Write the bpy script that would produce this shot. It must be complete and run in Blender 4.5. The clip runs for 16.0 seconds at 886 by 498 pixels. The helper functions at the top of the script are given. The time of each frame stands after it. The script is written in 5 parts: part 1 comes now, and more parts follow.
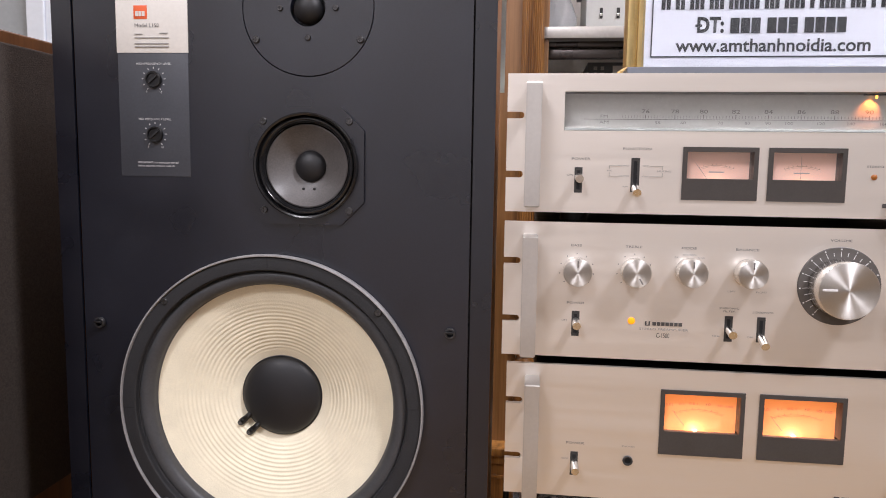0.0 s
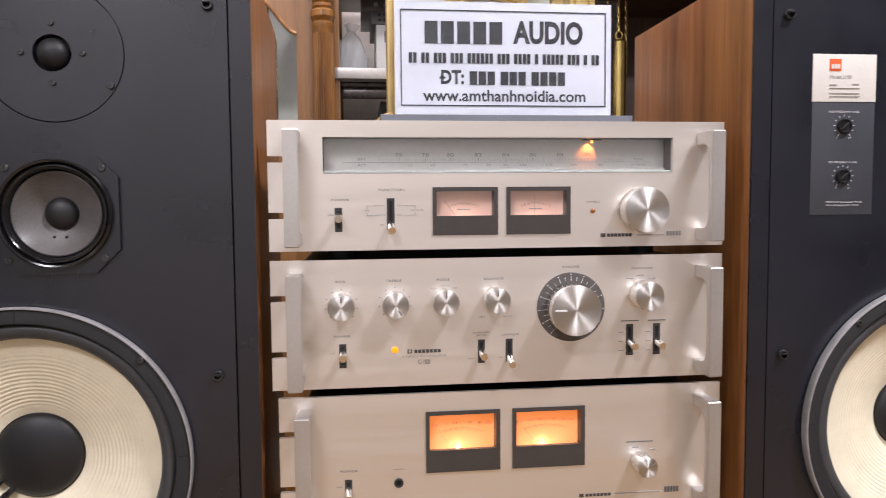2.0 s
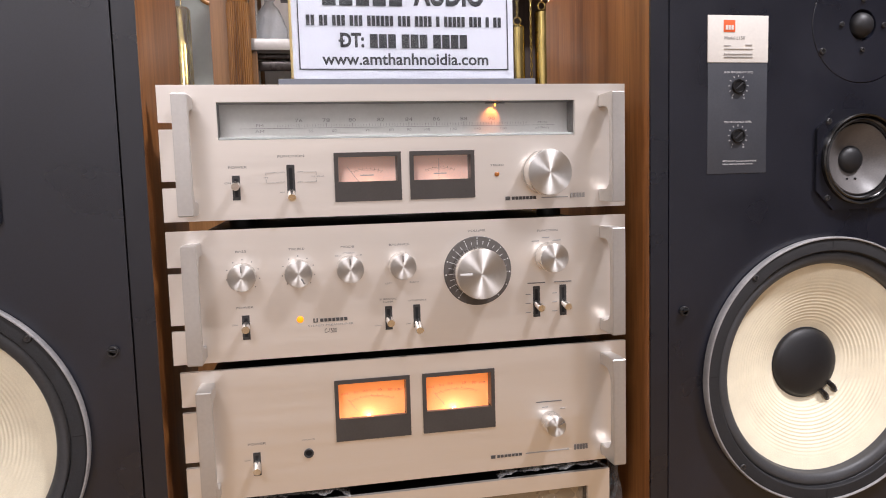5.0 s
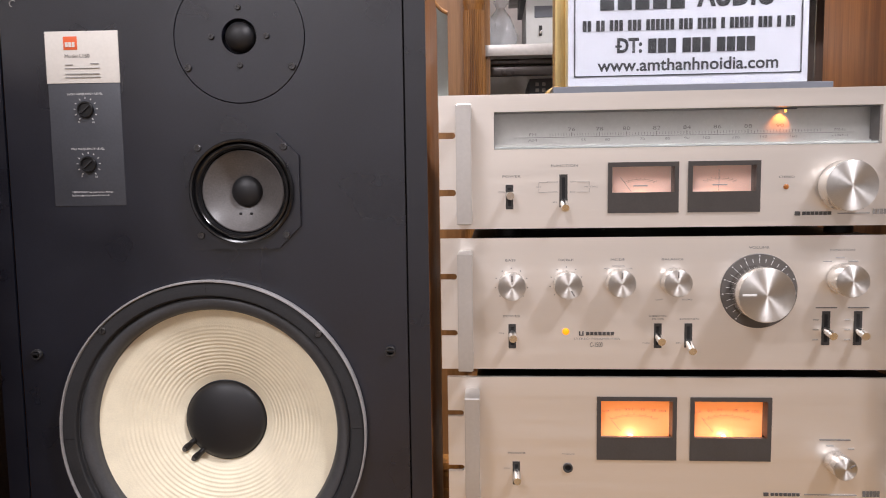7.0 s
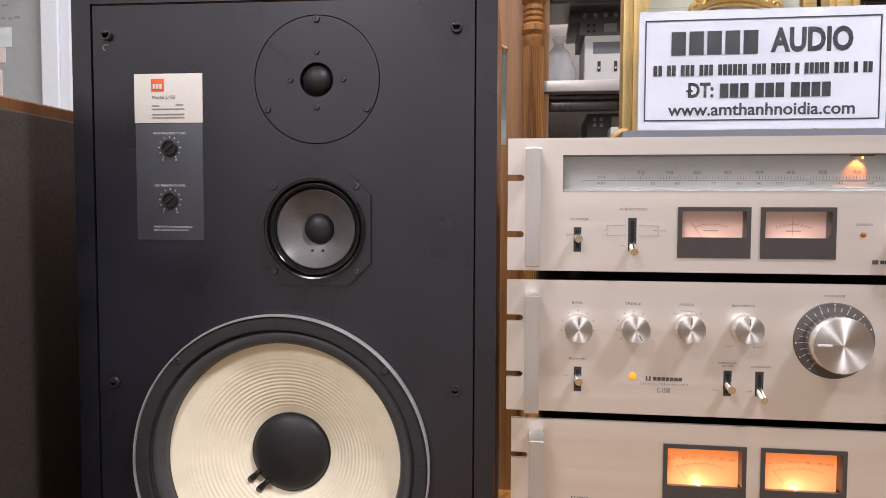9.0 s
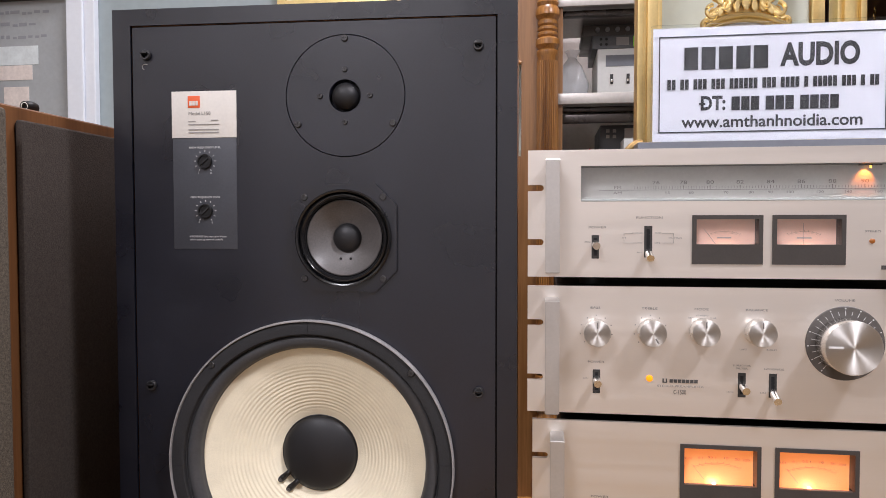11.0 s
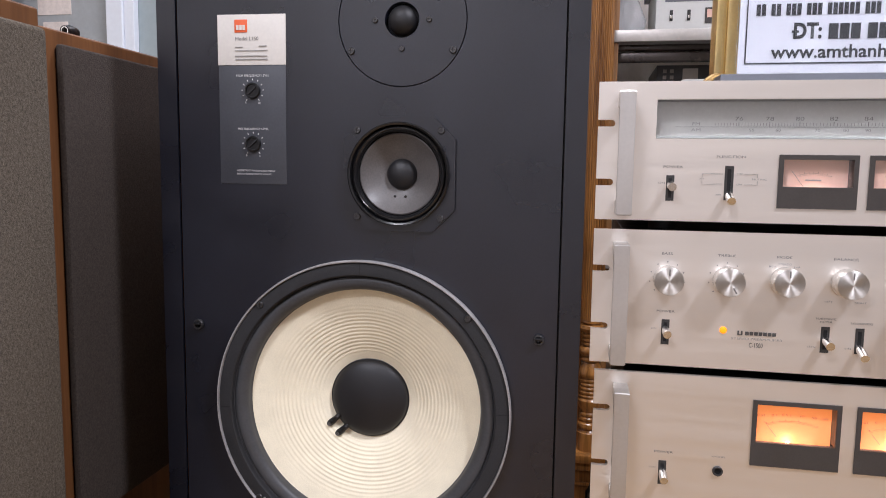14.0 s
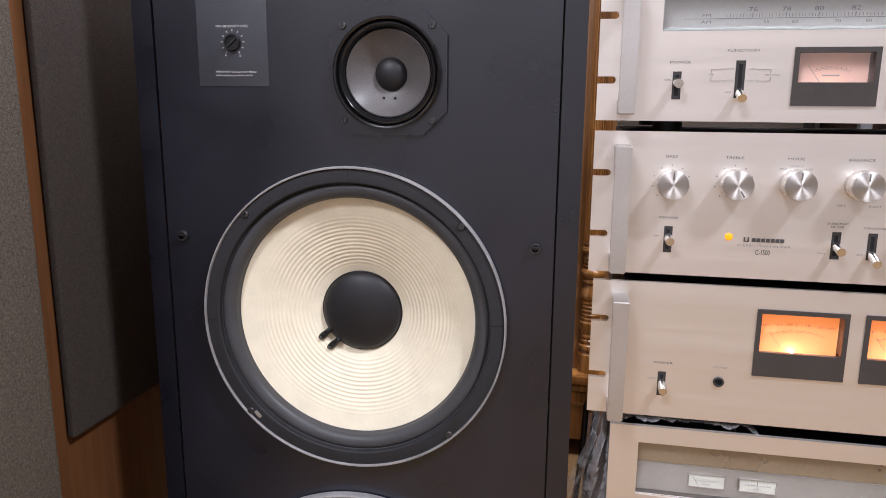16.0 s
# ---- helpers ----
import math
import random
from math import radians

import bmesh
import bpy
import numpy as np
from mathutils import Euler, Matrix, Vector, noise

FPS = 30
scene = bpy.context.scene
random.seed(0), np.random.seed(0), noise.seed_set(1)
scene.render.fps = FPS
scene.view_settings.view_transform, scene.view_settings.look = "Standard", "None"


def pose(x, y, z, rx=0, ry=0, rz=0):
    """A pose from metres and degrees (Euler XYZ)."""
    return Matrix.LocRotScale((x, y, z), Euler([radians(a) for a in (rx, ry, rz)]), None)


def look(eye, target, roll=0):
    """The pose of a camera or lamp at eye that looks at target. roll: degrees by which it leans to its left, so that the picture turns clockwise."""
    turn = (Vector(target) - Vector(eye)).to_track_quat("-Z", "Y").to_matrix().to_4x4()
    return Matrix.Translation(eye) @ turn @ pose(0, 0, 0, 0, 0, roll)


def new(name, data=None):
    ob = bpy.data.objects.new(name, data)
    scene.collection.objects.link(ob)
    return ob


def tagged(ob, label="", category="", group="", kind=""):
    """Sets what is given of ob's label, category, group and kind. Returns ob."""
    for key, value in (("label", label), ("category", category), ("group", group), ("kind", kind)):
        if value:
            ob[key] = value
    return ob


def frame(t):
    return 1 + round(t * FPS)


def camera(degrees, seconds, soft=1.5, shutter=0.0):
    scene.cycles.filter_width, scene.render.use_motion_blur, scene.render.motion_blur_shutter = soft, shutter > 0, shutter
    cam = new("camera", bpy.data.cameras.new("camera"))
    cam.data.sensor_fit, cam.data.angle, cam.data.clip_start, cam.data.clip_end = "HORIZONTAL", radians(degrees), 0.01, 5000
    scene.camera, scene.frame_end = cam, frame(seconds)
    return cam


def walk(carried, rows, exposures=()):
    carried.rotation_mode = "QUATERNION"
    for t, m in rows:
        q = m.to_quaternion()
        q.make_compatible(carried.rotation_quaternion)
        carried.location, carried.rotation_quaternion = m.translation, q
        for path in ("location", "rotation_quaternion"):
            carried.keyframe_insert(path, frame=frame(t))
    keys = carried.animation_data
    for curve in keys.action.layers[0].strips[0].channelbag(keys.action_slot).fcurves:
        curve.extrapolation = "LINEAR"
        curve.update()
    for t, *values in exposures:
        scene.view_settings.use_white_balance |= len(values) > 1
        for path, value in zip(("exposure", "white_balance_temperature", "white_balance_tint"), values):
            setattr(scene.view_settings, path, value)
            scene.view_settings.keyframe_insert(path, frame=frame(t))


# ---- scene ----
cam = camera(63.43, 16.0, 0.35, 0.3)
PATH = [
    (0, (0.0059, 0.0436, 0.8149), (-0.2359, 2.0160, 0.5958), 0.85),
    (0.5, (0.0211, 0.0405, 0.8161), (-0.1718, 2.0190, 0.5969), 0.77),
    (1, (0.0348, 0.0294, 0.8202), (-0.0377, 2.0180, 0.6386), 0.37),
    (1.5, (0.0524, 0.0182, 0.8211), (0.1436, 2.0110, 0.6644), -0.24),
    (2, (0.0706, 0.0102, 0.8253), (0.3028, 1.9930, 0.6928), -0.48),
    (2.5, (0.0920, 0.0104, 0.8278), (0.4381, 1.9790, 0.7097), -0.39),
    (3, (0.1167, 0.0093, 0.8277), (0.5518, 1.9570, 0.7091), -0.50),
    (3.2, (0.1217, 0.0086, 0.8269), (0.5824, 1.9500, 0.7053), -0.69),
    (5.3, (0.1067, 0.0099, 0.8044), (0.4440, 1.9730, 0.6035), -2.31),
    (5.5, (0.0910, 0.0145, 0.8014), (0.3732, 1.9870, 0.6020), -2.50),
    (6, (0.0596, 0.0206, 0.8087), (0.1339, 2.0110, 0.6113), -2.10),
    (6.5, (0.0417, 0.0249, 0.8149), (-0.0011, 2.0160, 0.6243), -1.34),
    (7, (0.0306, 0.0302, 0.8208), (-0.1017, 2.0200, 0.6411), -0.80),
    (7.5, (0.0237, 0.0310, 0.8268), (-0.1646, 2.0160, 0.6615), -0.35),
    (8, (0.0194, 0.0305, 0.8285), (-0.2032, 2.0130, 0.6718), -0.15),
    (8.5, (0.0149, 0.0287, 0.8293), (-0.2350, 2.0110, 0.6870), -0.07),
    (9, (0.0091, 0.0219, 0.8349), (-0.2486, 2.0020, 0.7301), 0.20),
    (11.5, (-0.0056, -0.0134, 0.8319), (-0.3228, 1.9610, 0.7664), -0.42),
    (12, (-0.0200, -0.0077, 0.8367), (-0.4414, 1.9500, 0.7735), 0.08),
    (12.5, (-0.0265, -0.0036, 0.8407), (-0.4464, 1.9530, 0.7689), 0.54),
    (13, (-0.0310, 0.0028, 0.8398), (-0.4116, 1.9660, 0.7365), 0.86),
    (13.5, (-0.0337, 0.0154, 0.8321), (-0.4019, 1.9770, 0.6706), 0.87),
    (14, (-0.0328, 0.0286, 0.8207), (-0.4094, 1.9840, 0.6034), 0.81),
    (14.5, (-0.0302, 0.0411, 0.8091), (-0.4141, 1.9870, 0.5280), 0.64),
    (15, (-0.0277, 0.0542, 0.7998), (-0.4131, 1.9890, 0.4596), 0.47),
    (15.5, (-0.0264, 0.0576, 0.7944), (-0.4133, 1.9880, 0.4187), 0.43),
    (16, (-0.0256, 0.0593, 0.7903), (-0.4093, 1.9820, 0.3903), 0.46),
]
walk(cam, [(t, look(eye, target, roll)) for t, eye, target, roll in PATH], [(0, 0.06, 6450, 10), (5.5, 0.08, 6560, 10), (7.5, 0.06, 6560, 10), (11.5, 0.0, 6400, 10), (13.0, 0.0, 6250, 10), (14.5, 0.07, 6150, 10), (16, 0.16, 6100, 10)])

# ---- world and lights ----
world = bpy.data.worlds.new("world")
scene.world = world
world.use_nodes = True
world.node_tree.nodes["Background"].inputs[0].default_value = (0.75, 0.82, 0.9, 1)
world.node_tree.nodes["Background"].inputs[1].default_value = 0.15


def area(name, x, y, z, w, d, power, color, tx, ty, tz):
    la = bpy.data.lights.new(name, "AREA")
    la.shape, la.size, la.size_y, la.energy, la.color = "RECTANGLE", w, d, power, color
    ob = new(name, la)
    ob.matrix_world = look((x, y, z), (tx, ty, tz))
    return ob


def bulb(name, x, y, z, power, color, radius):
    la = bpy.data.lights.new(name, "POINT")
    la.energy, la.color, la.shadow_soft_size = power, color, radius
    ob = new(name, la)
    ob.location = (x, y, z)
    return ob


WARM = (0.92, 0.895, 0.97)
area("ceiling_lamp_right", 1.25, -0.2, 2.62, 0.28, 0.28, 70, WARM, 1.25, -0.2, 0)
# Unseen fill lamps: left adds sheen on the baffle, middle brightens the background.
area("fill_lamp_left", -0.8, -1.35, 2.62, 0.6, 0.6, 60, WARM, -0.8, -1.35, 0)
area("fill_lamp_middle", 0.0, 1.25, 2.62, 0.5, 0.5, 42, WARM, 0.0, 1.25, 0)

# ---- helpers for meshes ----
ORIG = {}


def finish(bm, name, material, smooth=True):
    bmesh.ops.recalc_face_normals(bm, faces=bm.faces)
    me = bpy.data.meshes.new(name)
    bm.to_mesh(me)
    bm.free()
    if material:
        me.materials.append(material)
    if smooth:
        me.polygons.foreach_set("use_smooth", [True] * len(me.polygons))
        me.set_sharp_from_angle(angle=radians(32))
    return me


def thing(name, at, label, category, group="", kind=""):
    ob = new(name)
    ob.empty_display_size = 0.05
    ob.location = at
    ORIG[ob] = Vector(at)
    return tagged(ob, label, category, group, kind)


def part(name, bm, material, parent, label="", at=(0, 0, 0), smooth=True):
    """One mesh under a thing or a part; at is its origin, in the frame of the whole thing."""
    me = bm if isinstance(bm, bpy.types.Mesh) else finish(bm, name, material, smooth)
    ob = new(name, me)
    ob.parent = parent
    ob.location = Vector(at) - ORIG[parent]
    ORIG[ob] = Vector(at)
    return tagged(ob, label)


def single(name, bm, material, label, category, group="", kind="", at=(0, 0, 0), smooth=True):
    ob = new(name, finish(bm, name, material, smooth))
    ob.location = at
    ORIG[ob] = Vector(at)
    return tagged(ob, label, category, group, kind)


def box(x0, x1, y0, y1, z0, z1, bevel=0.0, bm=None, seg=2):
    own = bmesh.new()
    bmesh.ops.create_cube(own, size=1)
    bmesh.ops.scale(own, vec=(x1 - x0, y1 - y0, z1 - z0), verts=own.verts)
    bmesh.ops.translate(own, vec=((x0 + x1) / 2, (y0 + y1) / 2, (z0 + z1) / 2), verts=own.verts)
    if bevel:
        bmesh.ops.bevel(own, geom=own.edges[:], offset=bevel, segments=seg, affect="EDGES", profile=0.6)
    return own if bm is None else merge(bm, own)


def merge(bm, other):
    me = bpy.data.meshes.new("tmp")
    other.to_mesh(me)
    other.free()
    bm.from_mesh(me)
    bpy.data.meshes.remove(me)
    return bm


def lathe(profile, segs=48, axis="y", bm=None):
    """Turns a profile of (radius, height); for axis y the height points to the viewer's side, for z upwards."""
    own = bmesh.new()
    rings = []
    for r, h in profile:
        if r <= 1e-6:
            rings.append([own.verts.new((0, -h, 0) if axis == "y" else (0, 0, h) if axis == "z" else (h, 0, 0))])
            continue
        ring = []
        for i in range(segs):
            c, s = math.cos(math.tau * i / segs) * r, math.sin(math.tau * i / segs) * r
            ring.append(own.verts.new((c, -h, s) if axis == "y" else (c, s, h) if axis == "z" else (h, c, s)))
        rings.append(ring)
    for a, b in zip(rings, rings[1:]):
        for i in range(segs):
            j = (i + 1) % segs
            if len(a) == 1 and len(b) > 1:
                own.faces.new((a[0], b[i], b[j]))
            elif len(b) == 1 and len(a) > 1:
                own.faces.new((a[i], a[j], b[0]))
            elif len(a) > 1:
                own.faces.new((a[i], a[j], b[j], b[i]))
    return own if bm is None else merge(bm, own)


def plate(outer, holes, y0, y1, bevel=0.0):
    """A flat plate in the x-z plane with holes, from y0 (face) to y1 (back)."""
    own = bmesh.new()
    edges = []
    for loop in [outer, *holes]:
        vs = [own.verts.new((x, y0, z)) for x, z in loop]
        edges += [own.edges.new((vs[i], vs[(i + 1) % len(vs)])) for i in range(len(vs))]
    bmesh.ops.triangle_fill(own, use_beauty=True, use_dissolve=False, edges=edges)
    out = bmesh.ops.extrude_face_region(own, geom=own.faces[:])
    bmesh.ops.translate(own, vec=(0, y1 - y0, 0), verts=[v for v in out["geom"] if isinstance(v, bmesh.types.BMVert)])
    return own


def rect(x0, x1, z0, z1):
    return [(x0, z0), (x1, z0), (x1, z1), (x0, z1)]


def circle(cx, cz, r, n=32, a0=0.0, a1=math.tau):
    m = n if a1 - a0 > 6.28 else n + 1
    return [(cx + r * math.cos(a0 + (a1 - a0) * i / n), cz + r * math.sin(a0 + (a1 - a0) * i / n)) for i in range(m)]


def tube(points, radius, segs=10, bm=None):
    """A round bar along points; radius may be a list."""
    own = bmesh.new()
    pts = [Vector(p) for p in points]
    rings = []
    for i, p in enumerate(pts):
        d = (pts[min(i + 1, len(pts) - 1)] - pts[max(i - 1, 0)]).normalized()
        u = d.cross(Vector((0.3, 0.2, 0.93))).normalized()
        v = d.cross(u)
        r = radius[i] if isinstance(radius, (list, tuple)) else radius
        rings.append([own.verts.new(p + u * r * math.cos(math.tau * k / segs) + v * r * math.sin(math.tau * k / segs)) for k in range(segs)])
    for a, b in zip(rings, rings[1:]):
        for k in range(segs):
            own.faces.new((a[k], a[(k + 1) % segs], b[(k + 1) % segs], b[k]))
    own.faces.new(rings[0])
    own.faces.new(rings[-1])
    return own if bm is None else merge(bm, own)


def screw_mesh(name, r, material):
    """A pan-head screw whose cross is cut down into the head."""
    a = r * 0.13
    cross = [(a, -r * 0.6), (a, -a), (r * 0.6, -a), (r * 0.6, a), (a, a), (a, r * 0.6), (-a, r * 0.6), (-a, a), (-r * 0.6, a), (-r * 0.6, -a), (-a, -a), (-a, -r * 0.6)]
    bm = plate(circle(0, 0, r * 0.78, 20), [cross], -r * 0.40, -r * 0.12)
    lathe([(r * 0.78, r * 0.40), (r * 0.92, r * 0.28), (r, r * 0.05), (r, -r * 0.4)], 20, "y", bm)
    lathe([(0, r * 0.10), (r * 0.76, r * 0.10)], 20, "y", bm)
    return finish(bm, name, material)


def crease(x, y, seed):
    """Sharp folds: ridges of two sizes, about -1 to 1."""
    a = 1 - 2.6 * abs(noise.noise(Vector((x * 55, y * 55, seed))))
    b = 1 - 2.6 * abs(noise.noise(Vector((x * 150, y * 150, seed + 3.1))))
    return 0.62 * a + 0.38 * b


# ---- materials ----
def material(name, color, rough=0.5, metal=0.0, vary=0.12, scale=40.0, fine=400.0, bump=0.05, stretch=(1, 1, 1), spec=0.5, **extra):
    m = bpy.data.materials.new(name)
    m.use_nodes = True
    nt = m.node_tree
    p = nt.nodes["Principled BSDF"]
    co = nt.nodes.new("ShaderNodeTexCoord")
    mp = nt.nodes.new("ShaderNodeMapping")
    mp.inputs["Scale"].default_value = stretch
    nt.links.new(co.outputs["Object"], mp.inputs[0])
    n1, n2 = nt.nodes.new("ShaderNodeTexNoise"), nt.nodes.new("ShaderNodeTexNoise")
    for n, s in ((n1, scale), (n2, fine)):
        n.inputs["Scale"].default_value = s
        n.inputs["Detail"].default_value = 4
        nt.links.new(mp.outputs[0], n.inputs["Vector"])
    add = nt.nodes.new("ShaderNodeMath")
    add.operation = "ADD"
    nt.links.new(n1.outputs[0], add.inputs[0])
    nt.links.new(n2.outputs[0], add.inputs[1])
    ramp = nt.nodes.new("ShaderNodeMapRange")
    ramp.inputs["From Min"].default_value, ramp.inputs["From Max"].default_value = 0.7, 1.3
    ramp.inputs["To Min"].default_value, ramp.inputs["To Max"].default_value = 1 - vary, 1 + vary
    nt.links.new(add.outputs[0], ramp.inputs["Value"])
    mul = nt.nodes.new("ShaderNodeVectorMath")
    mul.operation = "SCALE"
    mul.inputs[0].default_value = color
    nt.links.new(ramp.outputs[0], mul.inputs["Scale"])
    nt.links.new(mul.outputs[0], p.inputs["Base Color"])
    rr = nt.nodes.new("ShaderNodeMapRange")
    rr.inputs["From Min"].default_value, rr.inputs["From Max"].default_value = 0.3, 0.7
    rr.inputs["To Min"].default_value, rr.inputs["To Max"].default_value = max(rough - 0.07, 0.02), min(rough + 0.07, 1)
    nt.links.new(n1.outputs[0], rr.inputs["Value"])
    nt.links.new(rr.outputs[0], p.inputs["Roughness"])
    p.inputs["Metallic"].default_value = metal
    p.inputs["Specular IOR Level"].default_value = spec
    if bump:
        b = nt.nodes.new("ShaderNodeBump")
        b.inputs["Strength"].default_value = bump
        b.inputs["Distance"].default_value = 0.001
        nt.links.new(n2.outputs[0], b.inputs["Height"])
        nt.links.new(b.outputs[0], p.inputs["Normal"])
    for key, value in extra.items():
        p.inputs[key.replace("_", " ")].default_value = value
    return m


def wood(name, dark, light, rough=0.4, axis="z", scale=1.0, coat=0.15):
    m = bpy.data.materials.new(name)
    m.use_nodes = True
    nt = m.node_tree
    p = nt.nodes["Principled BSDF"]
    co = nt.nodes.new("ShaderNodeTexCoord")
    mp = nt.nodes.new("ShaderNodeMapping")
    mp.inputs["Scale"].default_value = {"z": (30, 30, 1.3), "x": (1.3, 30, 30), "y": (30, 1.3, 30)}[axis]
    nt.links.new(co.outputs["Object"], mp.inputs[0])
    n1, n2 = nt.nodes.new("ShaderNodeTexNoise"), nt.nodes.new("ShaderNodeTexNoise")
    for n, s, d in ((n1, 1.0 * scale, 6), (n2, 9.0 * scale, 3)):
        n.inputs["Scale"].default_value, n.inputs["Detail"].default_value, n.inputs["Distortion"].default_value = s, d, 0.6
        nt.links.new(mp.outputs[0], n.inputs["Vector"])
    mix = nt.nodes.new("ShaderNodeMath")
    mix.operation = "MULTIPLY_ADD"
    mix.inputs[1].default_value = 0.45
    nt.links.new(n2.outputs[0], mix.inputs[0])
    nt.links.new(n1.outputs[0], mix.inputs[2])
    ramp = nt.nodes.new("ShaderNodeValToRGB")
    ramp.color_ramp.elements[0].position, ramp.color_ramp.elements[1].position = 0.52, 0.95
    ramp.color_ramp.elements[0].color, ramp.color_ramp.elements[1].color = (*dark, 1), (*light, 1)
    nt.links.new(mix.outputs[0], ramp.inputs[0])
    nt.links.new(ramp.outputs[0], p.inputs["Base Color"])
    p.inputs["Roughness"].default_value = rough
    p.inputs["Coat Weight"].default_value = coat
    p.inputs["Coat Roughness"].default_value = 0.25
    b = nt.nodes.new("ShaderNodeBump")
    b.inputs["Strength"].default_value, b.inputs["Distance"].default_value = 0.08, 0.001
    nt.links.new(n2.outputs[0], b.inputs["Height"])
    nt.links.new(b.outputs[0], p.inputs["Normal"])
    return m


def turned(name, color, rough, aniso):
    """Lathe-turned metal: the gloss is drawn out round the axis of the part."""
    m = material(name, color, rough, 1.0, 0.05, 60, 900, 0.0)
    p = m.node_tree.nodes["Principled BSDF"]
    p.inputs["Anisotropic"].default_value = aniso
    t = m.node_tree.nodes.new("ShaderNodeTangent")
    t.direction_type, t.axis = "RADIAL", "Y"
    p.inputs["Anisotropic Rotation"].default_value = 0.25
    m.node_tree.links.new(t.outputs[0], p.inputs["Tangent"])
    return m


def plain(name, color, rough=0.6, emit=0.0):
    m = bpy.data.materials.new(name)
    m.use_nodes = True
    p = m.node_tree.nodes["Principled BSDF"]
    p.inputs["Base Color"].default_value = (*color, 1)
    p.inputs["Roughness"].default_value = rough
    if emit:
        p.inputs["Emission Color"].default_value = (*color, 1)
        p.inputs["Emission Strength"].default_value = emit
    return m


def clear(name, rough=0.02, ior=1.45, tint=(1, 1, 1)):
    m = bpy.data.materials.new(name)
    m.use_nodes = True
    p = m.node_tree.nodes["Principled BSDF"]
    p.inputs["Base Color"].default_value = (*tint, 1)
    p.inputs["Roughness"].default_value = rough
    p.inputs["IOR"].default_value = ior
    p.inputs["Transmission Weight"].default_value = 1
    return m


BAFFLE = material("black satin baffle paint", (0.0085, 0.0098, 0.0172), 0.31, 0, 0.28, 9, 700, 0.025, spec=0.8)
EDGE = material("black cabinet edge paint", (0.0064, 0.0076, 0.0138), 0.30, 0, 0.15, 14, 500, 0.025, spec=0.8)
# Near-black; also fills slots, holes and gaps in place of their shade.
GROOVE = plain("shadow gap", (0.004, 0.004, 0.005), 0.8)
WALNUT = wood("walnut veneer", (0.15, 0.052, 0.013), (0.37, 0.150, 0.044), 0.42)
OAK = wood("golden oak", (0.095, 0.033, 0.006), (0.47, 0.21, 0.052), 0.32, "z", 1.3, 0.4)
CLOCKWOOD = wood("clock case wood", (0.17, 0.075, 0.022), (0.33, 0.16, 0.06), 0.38, "z", 0.8, 0.3)
DARKWOOD = wood("dark brown wood", (0.03, 0.015, 0.009), (0.075, 0.038, 0.022), 0.45)
CONE = material("cream paper cone", (0.90, 0.825, 0.635), 0.85, 0, 0.07, 45, 900, 0.25, spec=0.2)
RUBBER = material("black rubber surround", (0.055, 0.056, 0.060), 0.5, 0, 0.15, 30, 400, 0.05)
GASKET = material("black cork gasket", (0.019, 0.019, 0.021), 0.75, 0, 0.3, 60, 900, 0.3)
RIM = material("worn metal rim", (0.40, 0.39, 0.39), 0.6, 0.4, 0.2, 50, 500, 0.1)
CAP = material("black felt dust cap", (0.012, 0.012, 0.014), 0.5, 0, 0.15, 25, 1200, 0.1)
SCREWGREY = material("dull dark screw steel", (0.085, 0.084, 0.086), 0.34, 0.7, 0.2, 60, 700, 0.05)
GLOSSBLACK = material("glossy black moulded rim", (0.010, 0.010, 0.011), 0.16, 0.0, 0.2, 60, 500, 0.03, spec=0.7)
BLACKMETAL = material("black painted metal", (0.008, 0.008, 0.009), 0.36, 0.0, 0.2, 60, 700, 0.08)
GREYCONE = material("grey treated cone", (0.115, 0.108, 0.106), 0.42, 0.0, 0.2, 40, 600, 0.1)
SILVER = material("brushed silver aluminium", (0.875, 0.82, 0.755), 0.36, 0.78, 0.010, 3, 40, 0.010, (1, 1, 40))
HANDLE = material("satin aluminium handle", (0.62, 0.60, 0.575), 0.44, 0.85, 0.04, 20, 300, 0.02)
KNOB = turned("turned aluminium knob face", (0.80, 0.78, 0.75), 0.56, 0.92)
KNOBSIDE = material("aluminium knob side", (0.80, 0.78, 0.75), 0.25, 1.0, 0.04, 30, 500, 0.02)
CHROME = material("polished lever metal", (0.82, 0.81, 0.79), 0.14, 1.0, 0.03, 40, 300, 0.0)
CHASSIS = material("black chassis steel", (0.012, 0.012, 0.013), 0.5, 0.3, 0.2, 30, 300, 0.08)
SLOT = material("dark grey switch plate", (0.045, 0.043, 0.042), 0.45, 0.2, 0.1, 60, 500, 0.03)
BEZEL = material("grey brown meter bezel", (0.075, 0.068, 0.064), 0.38, 0.35, 0.08, 40, 500, 0.03)
RINGGREY = material("brown-grey anodised ring", (0.105, 0.095, 0.088), 0.5, 0.1, 0.08, 40, 500, 0.03)
MARK = plain("dark grey printed mark", (0.07, 0.066, 0.064), 0.6)
INK = plain("grey printed lettering", (0.17, 0.16, 0.155), 0.6)
INKLIGHT = plain("pale grey printed lettering", (0.33, 0.32, 0.31), 0.6)
WHITEINK = plain("white printed lettering", (0.72, 0.72, 0.72), 0.6)
BLACKINK = material("black printed ink", (0.014, 0.014, 0.016), 0.45, 0, 0.2, 60, 400, 0.0)
PAPER = material("white paper", (0.455, 0.45, 0.49), 0.65, 0, 0.02, 20, 300, 0.01)
LABEL = material("off-white foil label", (0.74, 0.71, 0.66), 0.5, 0, 0.04, 40, 300, 0.02)
LABELBLUE = material("dark blue grey control plate", (0.058, 0.062, 0.074), 0.42, 0.1, 0.1, 20, 500, 0.03)
